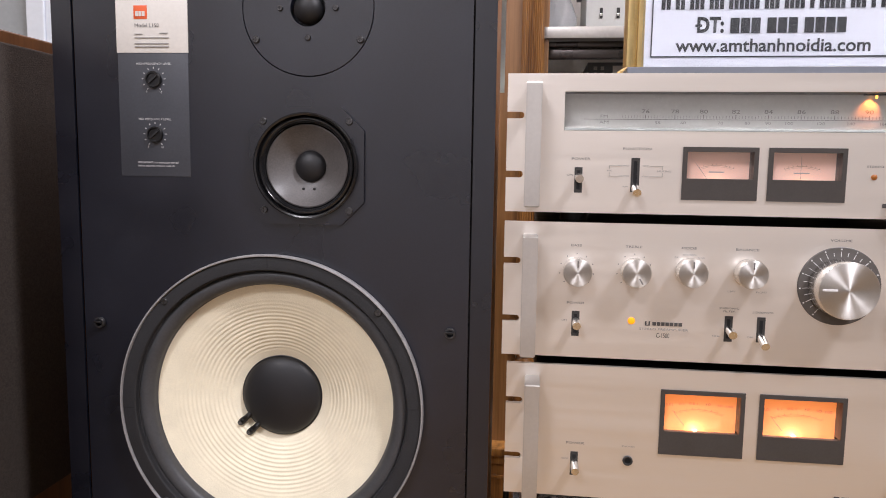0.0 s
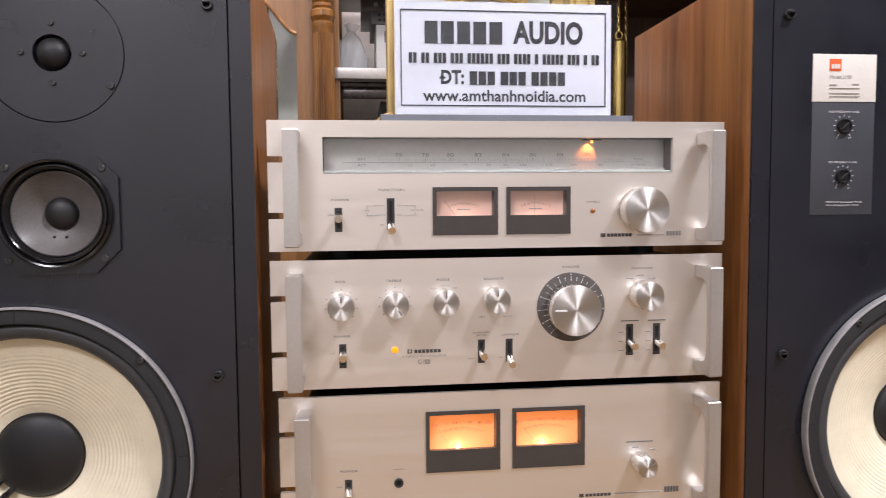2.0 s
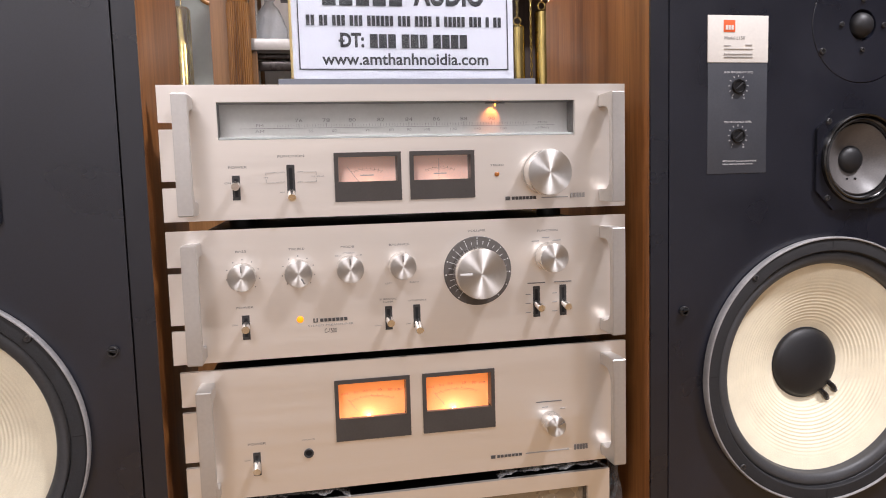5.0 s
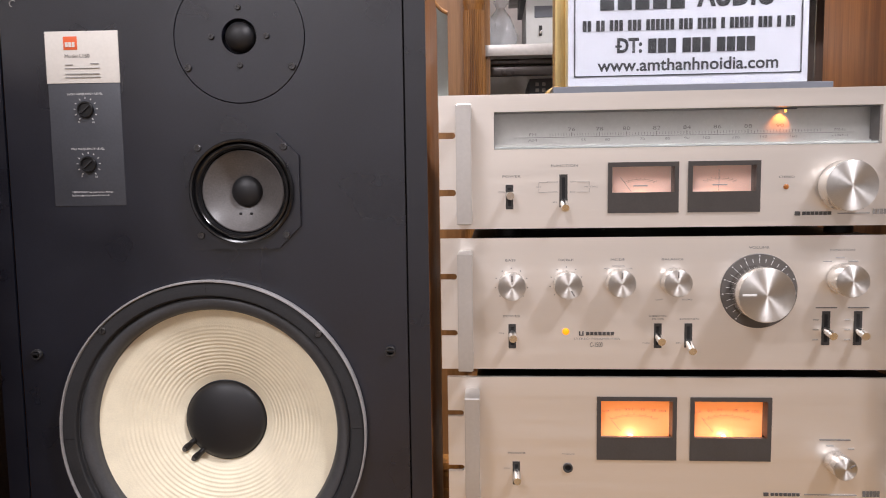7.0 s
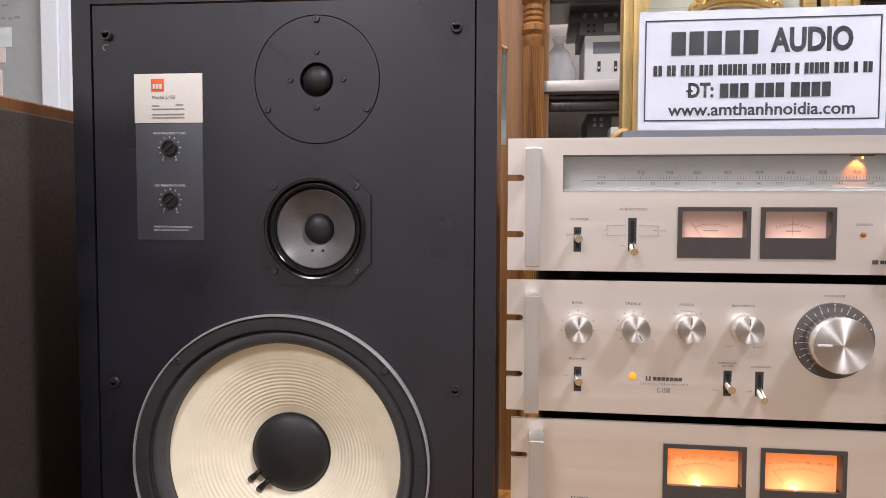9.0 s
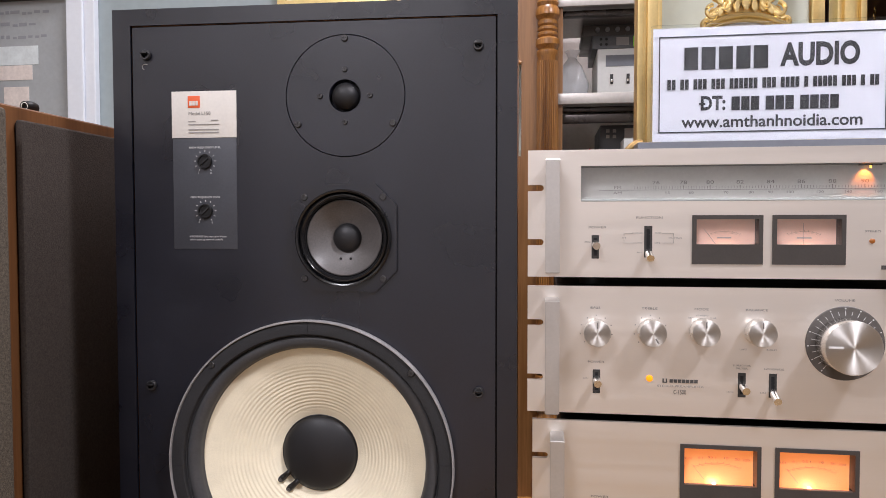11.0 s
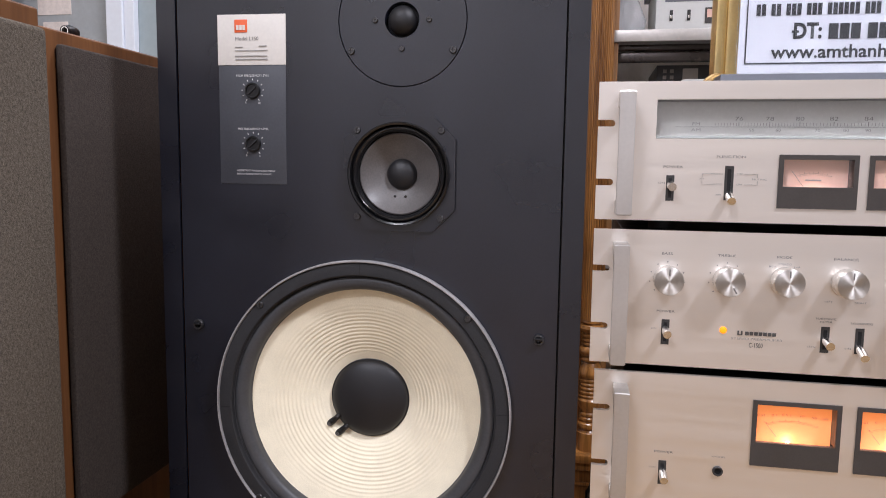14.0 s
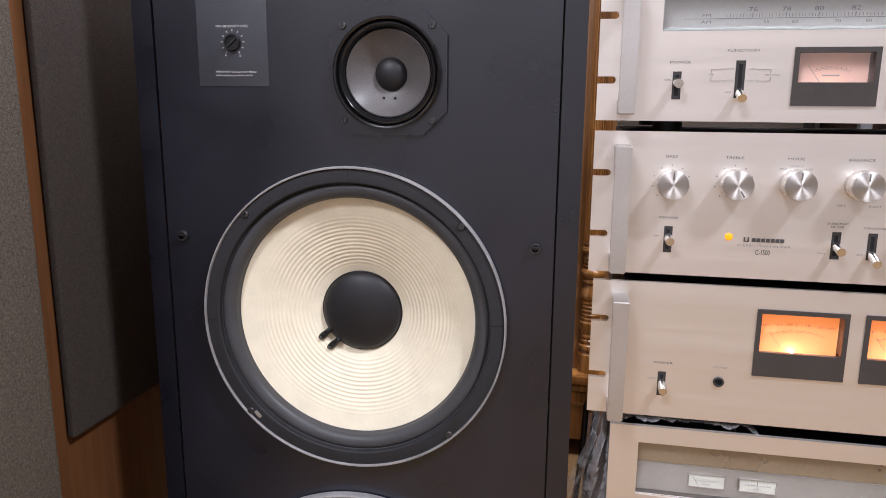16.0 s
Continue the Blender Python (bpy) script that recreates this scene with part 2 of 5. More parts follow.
ORANGE = plain("orange badge print", (0.80, 0.13, 0.035), 0.5)
# Shaded copy of the grille cloth: the shade is put into its colour.
GRILLE_SHADED = material("shaded brown woven grille cloth", (0.066, 0.055, 0.048), 0.95, 0, 0.30, 420, 1400, 0.9, spec=0.1)
GRILLE = material("brown woven grille cloth", (0.120, 0.101, 0.080), 0.95, 0, 0.42, 380, 900, 1.0, spec=0.1)
BRASS = material("polished brass", (0.78, 0.60, 0.22), 0.2, 1.0, 0.1, 20, 200, 0.02)
GILT = material("gilded moulding", (0.86, 0.66, 0.30), 0.34, 0.8, 0.06, 30, 300, 0.03)
PLASTER = material("painted plaster wall", (0.66, 0.65, 0.60), 0.8, 0, 0.06, 3, 120, 0.08)
PALEGREEN = material("pale grey-green panel", (0.50, 0.53, 0.46), 0.5, 0, 0.05, 4, 80, 0.03)
GREYGLASS = material("grey-green glazed partition", (0.35, 0.41, 0.425), 0.22, 0, 0.06, 2.5, 40, 0.0)
BOARD = material("grey notice sheet", (0.38, 0.40, 0.41), 0.5, 0, 0.06, 9, 90, 0.02)
WHITEPAINT = material("white painted metal", (0.80, 0.84, 0.90), 0.4, 0, 0.03, 6, 80, 0.02)
GREYMETAL = material("grey device casing", (0.24, 0.25, 0.26), 0.45, 0.4, 0.1, 30, 300, 0.04)
SHELFMETAL = material("light grey shelf lip", (0.46, 0.43, 0.40), 0.35, 0.4, 0.1, 10, 100, 0.04)
WHITEDEV = material("white device front", (0.72, 0.72, 0.69), 0.45, 0, 0.03, 15, 150, 0.02)
# Colour of the panel added to bounce light between the boards.
RACKBOUNCE = material("beige bounce panel", (0.74, 0.69, 0.63), 0.5, 0, 0.06, 5, 90, 0.03)
# White rack dulled in colour for the dimness behind glass.
RACKGREY = material("rack colour dulled for dim glass", (0.43, 0.42, 0.39), 0.5, 0, 0.12, 14, 120, 0.03)
RED = material("red cardboard", (0.50, 0.03, 0.03), 0.6, 0, 0.08, 20, 200, 0.03)
# Dark and grey tones of two unseen walls, chosen for their reflections.
DARKWALL = material("dark wall toned for reflections", (0.050, 0.040, 0.033), 0.6, 0, 0.2, 3, 60, 0.05)
DIMWALL = material("dull wall toned for reflections", (0.50, 0.485, 0.48), 0.7, 0, 0.2, 3, 60, 0.05)
FLOOR = material("warm tan floor", (0.235, 0.143, 0.058), 0.35, 0, 0.08, 6, 60, 0.02)
CEIL = material("white ceiling paint", (0.78, 0.78, 0.76), 0.85, 0, 0.03, 3, 60, 0.03)
GLASS = clear("clear glass")
ACRYLIC = clear("clear acrylic", 0.03, 1.3, (0.93, 0.96, 0.97))
WRAP = material("crumpled clear plastic film", (0.90, 0.90, 0.90), 0.10, 0.0, 0.05, 60, 260, 0.6, spec=1.0)
wn_ = WRAP.node_tree.nodes
mix_, see_ = wn_.new("ShaderNodeMixShader"), wn_.new("ShaderNodeBsdfTransparent")
mix_.inputs[0].default_value = 0.30
WRAP.node_tree.links.new(see_.outputs[0], mix_.inputs[1])
WRAP.node_tree.links.new(wn_["Principled BSDF"].outputs[0], mix_.inputs[2])
WRAP.node_tree.links.new(mix_.outputs[0], wn_["Material Output"].inputs[0])
CUP = material("crumpled clear bag plastic", (0.84, 0.87, 0.91), 0.12, 0, 0.05, 40, 300, 0.3, spec=0.9, Alpha=0.34)
AGEDGILT = material("dull aged gilt", (0.26, 0.165, 0.06), 0.5, 0.8, 0.2, 60, 300, 0.05)
WARMGREY = material("warm grey meter plate", (0.30, 0.285, 0.26), 0.4, 0.4, 0.06, 20, 200, 0.0)
ACRYLBASE = material("pale acrylic plate", (0.55, 0.57, 0.60), 0.2, 0, 0.04, 20, 200, 0.0)
DARKGREY = material("dark grey device casing", (0.12, 0.125, 0.13), 0.42, 0.3, 0.1, 30, 300, 0.04)
DARKRAIL = material("dark bronze steel rail", (0.060, 0.050, 0.045), 0.3, 0.6, 0.15, 20, 200, 0.03)
BROWNBOX = material("brown board", (0.115, 0.085, 0.070), 0.55, 0, 0.2, 8, 120, 0.04)
GREYACRYL = material("grey acrylic foot", (0.17, 0.18, 0.205), 0.4, 0, 0.05, 20, 200, 0.0)
CABLE = plain("black cable rubber", (0.012, 0.012, 0.012), 0.5)

FONT_CACHE = {}


def lettering(text, size, x, y, z, mat, parent, wide=1.0, align="CENTER", name="lettering", bold=0.0):
    """Flat printed words, facing the viewer's side, on the surface at y."""
    key = (text, size, wide, align, mat.name, bold)
    if key not in FONT_CACHE:
        cu = bpy.data.curves.new(name, "FONT")
        cu.body, cu.size, cu.align_x, cu.align_y, cu.resolution_u = text, size, align, "CENTER", 3
        cu.offset = bold * size
        tmp = bpy.data.objects.new("tmp", cu)
        me = bpy.data.meshes.new_from_object(tmp)
        me.transform(Matrix.Rotation(radians(90), 4, "X") @ Matrix.Diagonal((wide, 1, 1, 1)))
        bpy.data.objects.remove(tmp)
        me.materials.append(mat)
        FONT_CACHE[key] = me
    ob = new(name, FONT_CACHE[key])
    ob.parent = parent
    ob.location = Vector((x, y, z)) - ORIG[parent]
    ORIG[ob] = Vector((x, y, z))
    return ob


def bars(rects, y, mat, parent, name="printed_bar", thick=0.0004):
    """Plain printed bars (x0, x1, z0, z1)."""
    bm = bmesh.new()
    for x0, x1, z0, z1 in rects:
        box(x0, x1, y - thick, y + 0.0002, z0, z1, 0, bm)
    c = Vector(((rects[0][0] + rects[0][1]) / 2, y, (rects[0][2] + rects[0][3]) / 2))
    bmesh.ops.translate(bm, vec=-c, verts=bm.verts)
    return part(name, bm, mat, parent, at=c, smooth=False)


# ---- the room ----
def setting(name, bm, mat, label):
    return single(name, bm, mat, label, "room", kind="structure", smooth=False)


setting("floor", box(-2.4, 2.6, -2.4, 2.3, -0.1, 0.0), FLOOR, "warm tan polished floor of the shop")
setting("ceiling", box(-2.4, 2.6, -2.4, 2.3, 2.7, 2.8), CEIL, "plain white painted ceiling")
setting("wall_north", box(-2.4, 2.6, 2.12, 2.3, 0, 2.7), PLASTER, "pale painted plaster wall behind the shelves")
# Unseen walls close the room; south and east are toned for reflections.
setting("wall_south", box(-2.4, 2.6, -2.4, -2.25, 0, 2.7), DIMWALL, "unseen grey wall, toned for reflections")
setting("wall_west", box(-2.4, -2.25, -2.25, 2.12, 0, 2.7), PLASTER, "plain unseen wall closing the room")
setting("wall_east", box(2.45, 2.6, -2.25, 2.12, 0, 2.7), DARKWALL, "plain unseen wall closing the room")


# ---- the three-way floor speakers ----
SW, SH, SD = 0.439, 1.064, 0.33
WX, WZ = -0.0010, 0.574          # woofer centre from the middle of the front
SCREW = screw_mesh("screw", 0.0037, SCREWGREY)
SCREW_S = screw_mesh("small_screw", 0.0029, SCREWGREY)


def cone_unit(name, parent, x, z, r_rim, passive, chip=False):
    """A twelve-inch driver: rim and basket with gasket, surround, cone, cap and screws as its pieces."""
    at = (x, 0, z)
    unit = part(name, lathe([(r_rim - 0.0006, 0.0005), (r_rim, 0.0060), (r_rim, 0.0097), (r_rim - 0.0008, 0.0110), (r_rim - 0.0019, 0.0110), (r_rim - 0.0024, 0.0097), (r_rim - 0.0025, 0.002)], 128), RIM, parent, "worn bright metal rim of the woofer", at)
    gas = lathe([(r_rim - 0.0025, 0.004), (r_rim - 0.0027, 0.0086), (r_rim - 0.0050, 0.0094), (r_rim - 0.0152, 0.0094), (r_rim - 0.0163, 0.0084), (r_rim - 0.0167, 0.002)], 128)
    part("gasket", gas, GASKET, unit, "black cork gasket ring", at)
    sur = [(r_rim - 0.0165, 0.0036), (r_rim - 0.0174, 0.0026)]
    for i in range(13):
        a = math.pi * i / 12
        sur.append((r_rim - 0.0244 + 0.0070 * math.cos(a), 0.0018 - 0.0040 * i / 12 + 0.0052 * math.sin(a)))
    sur += [(r_rim - 0.0316, -0.0054), (r_rim - 0.0324, -0.0074)]
    part("surround", lathe(sur, 128), RUBBER, unit, "black rolled rubber surround", at)
    prof = []
    for i in range(221):
        r = 0.1252 - (0.1252 - 0.0380) * i / 220
        u = (0.1252 - r) / 0.0872
        h = -0.0072 - 0.0305 * (0.66 * u + 0.34 * u * u)
        if 0.049 < r < 0.112:
            fade = min(1, (0.112 - r) / 0.022) * min(1, (r - 0.049) / 0.007)
            h += 0.00026 * fade * math.sin(math.tau * (0.112 - r) / 0.0041)
        prof.append((r, h))
    part("cone", lathe(prof, 144), CONE, unit, "cream ribbed paper cone", at)
    if not passive:
        cap = [(0.0434, -0.0390), (0.0434, -0.0346), (0.0427, -0.0341), (0.0423, -0.0351)] + [(0.0423 * math.cos(a), -0.0345 + 0.0135 * math.sin(a)) for a in [math.pi / 2 * k / 14 for k in range(1, 14)]] + [(0, -0.0210)]
        part("dust_cap", lathe(cap, 72), CAP, unit, "matt black domed dust cap", at)
        for off in (-0.0070, 0.0070):
            d = Vector((-math.cos(radians(42)), 0, -math.sin(radians(42))))
            s = Vector((-d.z, 0, d.x))
            c = d * 0.0478 + s * off
            bm = bmesh.new()
            bmesh.ops.create_uvsphere(bm, u_segments=16, v_segments=10, radius=1.0)
            for v in bm.verts:
                wide = 0.0036 * (1 + 0.22 * v.co.x)
                v.co = (v.co.x * 0.0098, v.co.y * 0.0022, v.co.z * wide)
            bmesh.ops.rotate(bm, cent=(0, 0, 0), matrix=Matrix.Rotation(radians(14), 3, "Z"), verts=bm.verts)
            bmesh.ops.rotate(bm, cent=(0, 0, 0), matrix=Matrix.Rotation(-math.atan2(d.z, d.x), 3, "Y"), verts=bm.verts)
            bmesh.ops.translate(bm, vec=(c.x, 0.0280, c.z), verts=bm.verts)
            r0, r1 = d * 0.0380 + s * off, d * 0.0488 + s * off
            tube([(r0.x, 0.0310, r0.z), (r1.x, 0.0277, r1.z)], [0.0031, 0.0030], 12, bm)
            part("lead_terminal", bm, BLACKMETAL, unit, "black lead-out tab", at)
            e = d * 0.0526 + s * off
            hole = lathe([(0.0016, 0.0), (0.0016, 0.0006), (0.0007, 0.0006), (0.0007, 0.0)], 14)
            bmesh.ops.translate(hole, vec=(e.x, 0.0267, e.z), verts=hole.verts)
            part("eyelet", hole, GREYCONE, unit, "", at)
    for k in (42.5, 135, 223, 312):
        a, rr = radians(k), r_rim - 0.0058
        part("screw", SCREW, None, unit, "", (x + rr * math.cos(a), -0.0096, z + rr * math.sin(a)))
    if chip:
        bm = box(-0.0045, 0.0045, -0.0016, 0.0, -0.0016, 0.0022, 0.0006)
        bmesh.ops.rotate(bm, cent=(0, 0, 0), matrix=Matrix.Rotation(radians(-223 + 90), 3, "Y"), verts=bm.verts)
        a, rr = radians(226), r_rim - 0.0090
        part("bare_chip", bm, HANDLE, unit, "chipped patch of bare metal", (x + rr * math.cos(a), -0.0090, z + rr * math.sin(a)))
    for k in (90, 182, 270, 2):
        bm = box(-0.0002, 0.0002, -0.0097, -0.007, r_rim - 0.0150, r_rim - 0.0040)
        bmesh.ops.rotate(bm, cent=(0, 0, 0), matrix=Matrix.Rotation(radians(90 - k), 3, "Y"), verts=bm.verts)
        part("gasket_joint", bm, GROOVE, unit, "", at, smooth=False)
    return unit


def speaker(at, lift=0.0, turn=0.0):
    sp = thing("floor_speaker", (0, 0, 0), "tall black-fronted walnut floor speaker with a cream woofer cone", "speaker", "pair of floor speakers")
    hw = SW / 2
    cab = bmesh.new()
    box(-hw, -hw + 0.019, 0.003, SD, 0, SH, 0.0012, cab)
    box(hw - 0.019, hw, 0.003, SD, 0, SH, 0.0012, cab)
    box(-hw + 0.019, hw - 0.019, 0.0035, SD, SH - 0.018, SH - 0.0004, 0, cab)
    box(-hw + 0.019, hw - 0.019, 0.0035, SD, 0.0004, 0.019, 0, cab)
    box(-hw + 0.019, hw - 0.019, SD - 0.02, SD - 0.0004, 0.019, SH - 0.018, 0, cab)
    part("cabinet", cab, WALNUT, sp, "walnut veneered cabinet sides")
    fr = plate(rect(-hw, hw, 0, SH), [rect(-hw + 0.0205, hw - 0.0205, 0.0205, SH - 0.0176)], 0.0, 0.003)
    part("front_edge", fr, EDGE, sp, "black painted front edge")
    part("shadow_gap", plate(rect(-hw + 0.0207, hw - 0.0207, 0.0207, SH - 0.0178), [rect(-hw + 0.03, hw - 0.03, 0.03, SH - 0.028)], 0.0045, 0.006), GROOVE, sp, "dark groove round the baffle")
    b0, b1, c0, c1 = -hw + 0.0224, hw - 0.0224, 0.0224, SH - 0.0195
    baf = plate(rect(b0, b1, c0, c1), [circle(WX, WZ, 0.150, 64), circle(WX, 0.228, 0.150, 64), circle(0.0372, 0.8167, 0.049, 48), circle(0.0385, 0.9666, 0.0645, 64)], 0.001, 0.02)
    baffle = part("baffle", baf, BAFFLE, sp, "satin black baffle board")
    part("back_chamber", box(-hw + 0.024, hw - 0.024, 0.085, 0.09, 0.024, SH - 0.024), GROOVE, sp)
    wf = cone_unit("woofer", sp, WX, WZ, 0.1560, False, lift == 0)
    cone_unit("passive_radiator", sp, WX, 0.228, 0.1560, True)
    if lift:
        for gx in (-hw + 0.04, hw - 0.04):
            for gy in (0.05, SD - 0.05):
                part("glide", lathe([(0, 0), (0.016, 0), (0.016, -lift), (0, -lift)], 20, "z"), BLACKMETAL, sp, "flat black glide", (gx, gy, 0))
    # tweeter
    tx, tz = 0.0385, 0.9666
    tw = part("tweeter", lathe([(0.0637, -0.01), (0.0637, -0.0012), (0.0633, -0.0008), (0.0622, -0.0008), (0.0182, -0.0008), (0.0172, -0.0008), (0.0166, -0.0020), (0.0162, -0.0075)], 96), BAFFLE, sp, "round black tweeter plate", (tx, 0, tz))
    part("dome", lathe([(0.0160, -0.0072), (0.0146, -0.0066), (0.0142, -0.003)] + [(0.0139 * math.cos(a), -0.003 + 0.0105 * math.sin(a)) for a in [math.pi / 2 * k / 12 for k in range(1, 12)]] + [(0, 0.0075)], 40), CAP, tw, "black soft dome", (tx, 0, tz))
    for dx, dz in ((-0.027, 0), (0.027, 0), (0, 0.0275), (0, -0.0275), (0, 0.0600), (-0.051, -0.0294), (0.051, -0.0294)):
        part("screw", SCREW_S if abs(dx) + abs(dz) < 0.04 else SCREW, None, tw, "", (tx + dx, -0.0003, tz + dz))
    # midrange
    mx, mz, h = 0.0372, 0.8167, 0.0566
    outer = [(-h + 0.022, -h), (h - 0.022, -h), (h, -h + 0.022), (h, h - 0.022), (h - 0.022, h), (-h + 0.022, h), (-h, h - 0.022), (-h, -h + 0.022)]
    md = part("midrange", plate(outer, [circle(0, 0, 0.0480, 48)], -0.0034, 0.001), EDGE, sp, "black eight-sided midrange plate", (mx, 0, mz))
    part("rim", lathe([(0.0516, 0.001), (0.0513, 0.0085), (0.0500, 0.0098), (0.0484, 0.0090), (0.0474, 0.0046), (0.0464, 0.0066), (0.0448, 0.0074), (0.0430, 0.0058), (0.0415, 0.0016), (0.0402, -0.002)], 96), GLOSSBLACK, md, "glossy black double rim", (mx, 0, mz))
    part("cone", lathe([(0.0405, 0.001), (0.0394, 0.0016), (0.0378, 0.0000), (0.029, -0.0066), (0.020, -0.0115), (0.0140, -0.0140)], 96), GREYCONE, md, "grey midrange cone", (mx, 0, mz))
    part("dust_cap", lathe([(0.0158, -0.0140)] + [(0.0156 * math.cos(a), -0.0135 + 0.0088 * math.sin(a)) for a in [math.pi / 2 * k / 10 for k in range(0, 10)]] + [(0, -0.0047)], 40), CAP, md, "black domed cap", (mx, 0, mz))
    for dx in (-0.0065, 0.0045):
        e = lathe([(0, 0.0012), (0.0014, 0.0008), (0.0016, -0.001)], 12)
        part("lead_eyelet", e, BLACKMETAL, md, "", (mx + dx, 0.0098, mz - 0.0225))
    for sx in (-1, 1):
        for sz in (-1, 1):
            part("screw", SCREW, None, md, "", (mx + sx * 0.0424, -0.0037, mz + sz * 0.0430))
    # grille sockets
    for px, pz in ((-0.1810, 1.0143), (0.1793, 1.0150), (-0.1800, 0.6545), (0.1797, 0.6555), (-0.1800, 0.145), (0.1797, 0.145)):
        bm = lathe([(0.0054, 0.0), (0.0054, 0.0030), (0.0048, 0.0040), (0.0036, 0.0040), (0.0029, 0.0020), (0.0026, -0.004), (0, -0.004)], 24)
        so = part("grille_socket", bm, SCREWGREY, sp, "worn dark grey grille socket", (px, 0, pz))
        part("socket_pin", box(-0.0038, 0.0038, -0.0075, -0.001, 0.0004, 0.0025, 0.0007), BLACKMETAL, so, "", (px, 0, pz))
    if not lift:
        arc_ = [(-0.1825 + 0.0036 * math.cos(a), 0.0006, 1.0020 + 0.0030 * math.sin(a)) for a in [radians(50 + 25 * k) for k in range(9)]]
        part("scuff", tube(arc_, 0.00045, 6), INKLIGHT, baffle, "pale curved scuff in the black paint")
    # control plate with label
    lx0, lx1, yb = -0.1524, -0.0808, 0.0004
    cp = part("control_plate", box(lx0, lx1, yb, 0.002, 0.8045, 0.9255, 0.0002), LABELBLUE, sp, "dark blue-grey level control plate")
    lb = part("label_plate", box(lx0 - 0.0005, lx1 + 0.0003, -0.0002, 0.002, 0.9246, 0.9746, 0.0002), LABEL, sp, "off-white type label")
    yt = -0.0006
    part("badge", box(lx0 + 0.018, lx0 + 0.0315, -0.0007, 0.0, 0.9568, 0.9695, 0.0002), ORANGE, lb, "orange square badge")
    bars([(lx0 + 0.0200 + 0.0034 * i, lx0 + 0.0226 + 0.0034 * i, 0.9592, 0.9640) for i in range(3)], -0.0008, LABEL, lb)
    lettering("Model L150", 0.0052, lx0 + 0.0185, yt, 0.9505, INK, lb, 1.0, "LEFT")
    bars([(lx0 + 0.0185, lx0 + 0.0265, 0.9420, 0.9427), (lx0 + 0.044, lx0 + 0.052, 0.9428, 0.9436), (lx0 + 0.0185, lx0 + 0.053, 0.9386, 0.9392)], yt, INKLIGHT, lb)
    bars([(lx0 + 0.0185, lx0 + 0.0525, 0.9330, 0.9339), (lx0 + 0.0185, lx0 + 0.0530, 0.9298, 0.9307)], yt, INKLIGHT, lb)
    for kz, words in ((0.899, "HIGH FREQUENCY LEVEL"), (0.8455, "MID FREQUENCY LEVEL")):
        kx = -0.1160
        lettering(words, 0.0030, kx, -0.0001, kz + 0.0150, WHITEINK, cp, 1.05)
        kn = part("level_control", lathe([(0.0080, 0.0), (0.0080, 0.0022), (0.0074, 0.0030), (0.0062, 0.0030), (0.0058, 0.0018), (0, 0.0018)], 40), BLACKMETAL, cp, "black slotted level control", (kx, 0, kz))
        slot = box(-0.0052, 0.0052, -0.0034, -0.0015, -0.0008, 0.0008, 0.0002)
        bmesh.ops.rotate(slot, cent=(0, 0, 0), matrix=Matrix.Rotation(radians(-42), 3, "Y"), verts=slot.verts)
        part("slot_bar", slot, GASKET, kn, "", (kx, 0, kz))
        for k in range(11):
            a = radians(235 - 29 * k)
            c = (kx + 0.0112 * math.cos(a), -0.0001, kz + 0.0112 * math.sin(a))
            tick = box(-0.0009, 0.0009, -0.0003, 0, -0.0003, 0.0003)
            bmesh.ops.rotate(tick, cent=(0, 0, 0), matrix=Matrix.Rotation(-a, 3, "Y"), verts=tick.verts)
            part("scale_tick", tick, WHITEINK, cp, "", c, smooth=False)
        lettering("10", 0.0028, kx + 0.0068, -0.0001, kz - 0.0125, WHITEINK, cp)
        lettering("0", 0.0028, kx - 0.0075, -0.0001, kz - 0.0120, WHITEINK, cp)
    lettering("IMPORTANT: See Instruction Manual", 0.0027, lx0 + 0.0180, -0.0001, 0.8180, WHITEINK, cp, 1.0, "LEFT")
    lettering("before adjusting network controls", 0.0027, lx0 + 0.0180, -0.0001, 0.8148, WHITEINK, cp, 1.0, "LEFT")
    wf.rotation_euler = (0, turn, 0)
    sp.matrix_basis = at
    return sp


speaker_a = speaker(pose(-0.2497, 0.7250, 0, 0, 0, 2.1))
speaker_b = speaker(pose(0.7027, 0.7270, 0.0030, 0, 0, -0.17), 0.0030, radians(-88))


# ---- the stack of silver hi-fi units ----
RX0, RX1, RY = -0.020, 0.465, 0.757
FY = RY - 0.005                      # front of the face plates
LY = FY - 0.0004                     # printed lettering


def rack_plate(x0, x1, z0, z1, slots, holes):
    """A rack face plate with open mounting slots on both short edges."""
    r, d = 0.0032, 0.0165
    pts = [(x0, z0), (x1, z0)]
    for zs in sorted(slots):
        pts += [(x1, zs - r), (x1 - d + r, zs - r)] + [(x1 - d + r + r * math.cos(a), zs + r * math.sin(a)) for a in [math.radians(-90 - 22.5 * k) for k in range(1, 8)]] + [(x1 - d + r, zs + r), (x1, zs + r)]
    pts += [(x1, z1), (x0, z1)]
    for zs in sorted(slots, reverse=True):
        pts += [(x0, zs + r), (x0 + d - r, zs + r)] + [(x0 + d - r + r * math.cos(a), zs + r * math.sin(a)) for a in [math.radians(90 - 22.5 * k) for k in range(1, 8)]] + [(x0 + d - r, zs - r), (x0, zs - r)]
    return plate(pts, holes, FY, RY)


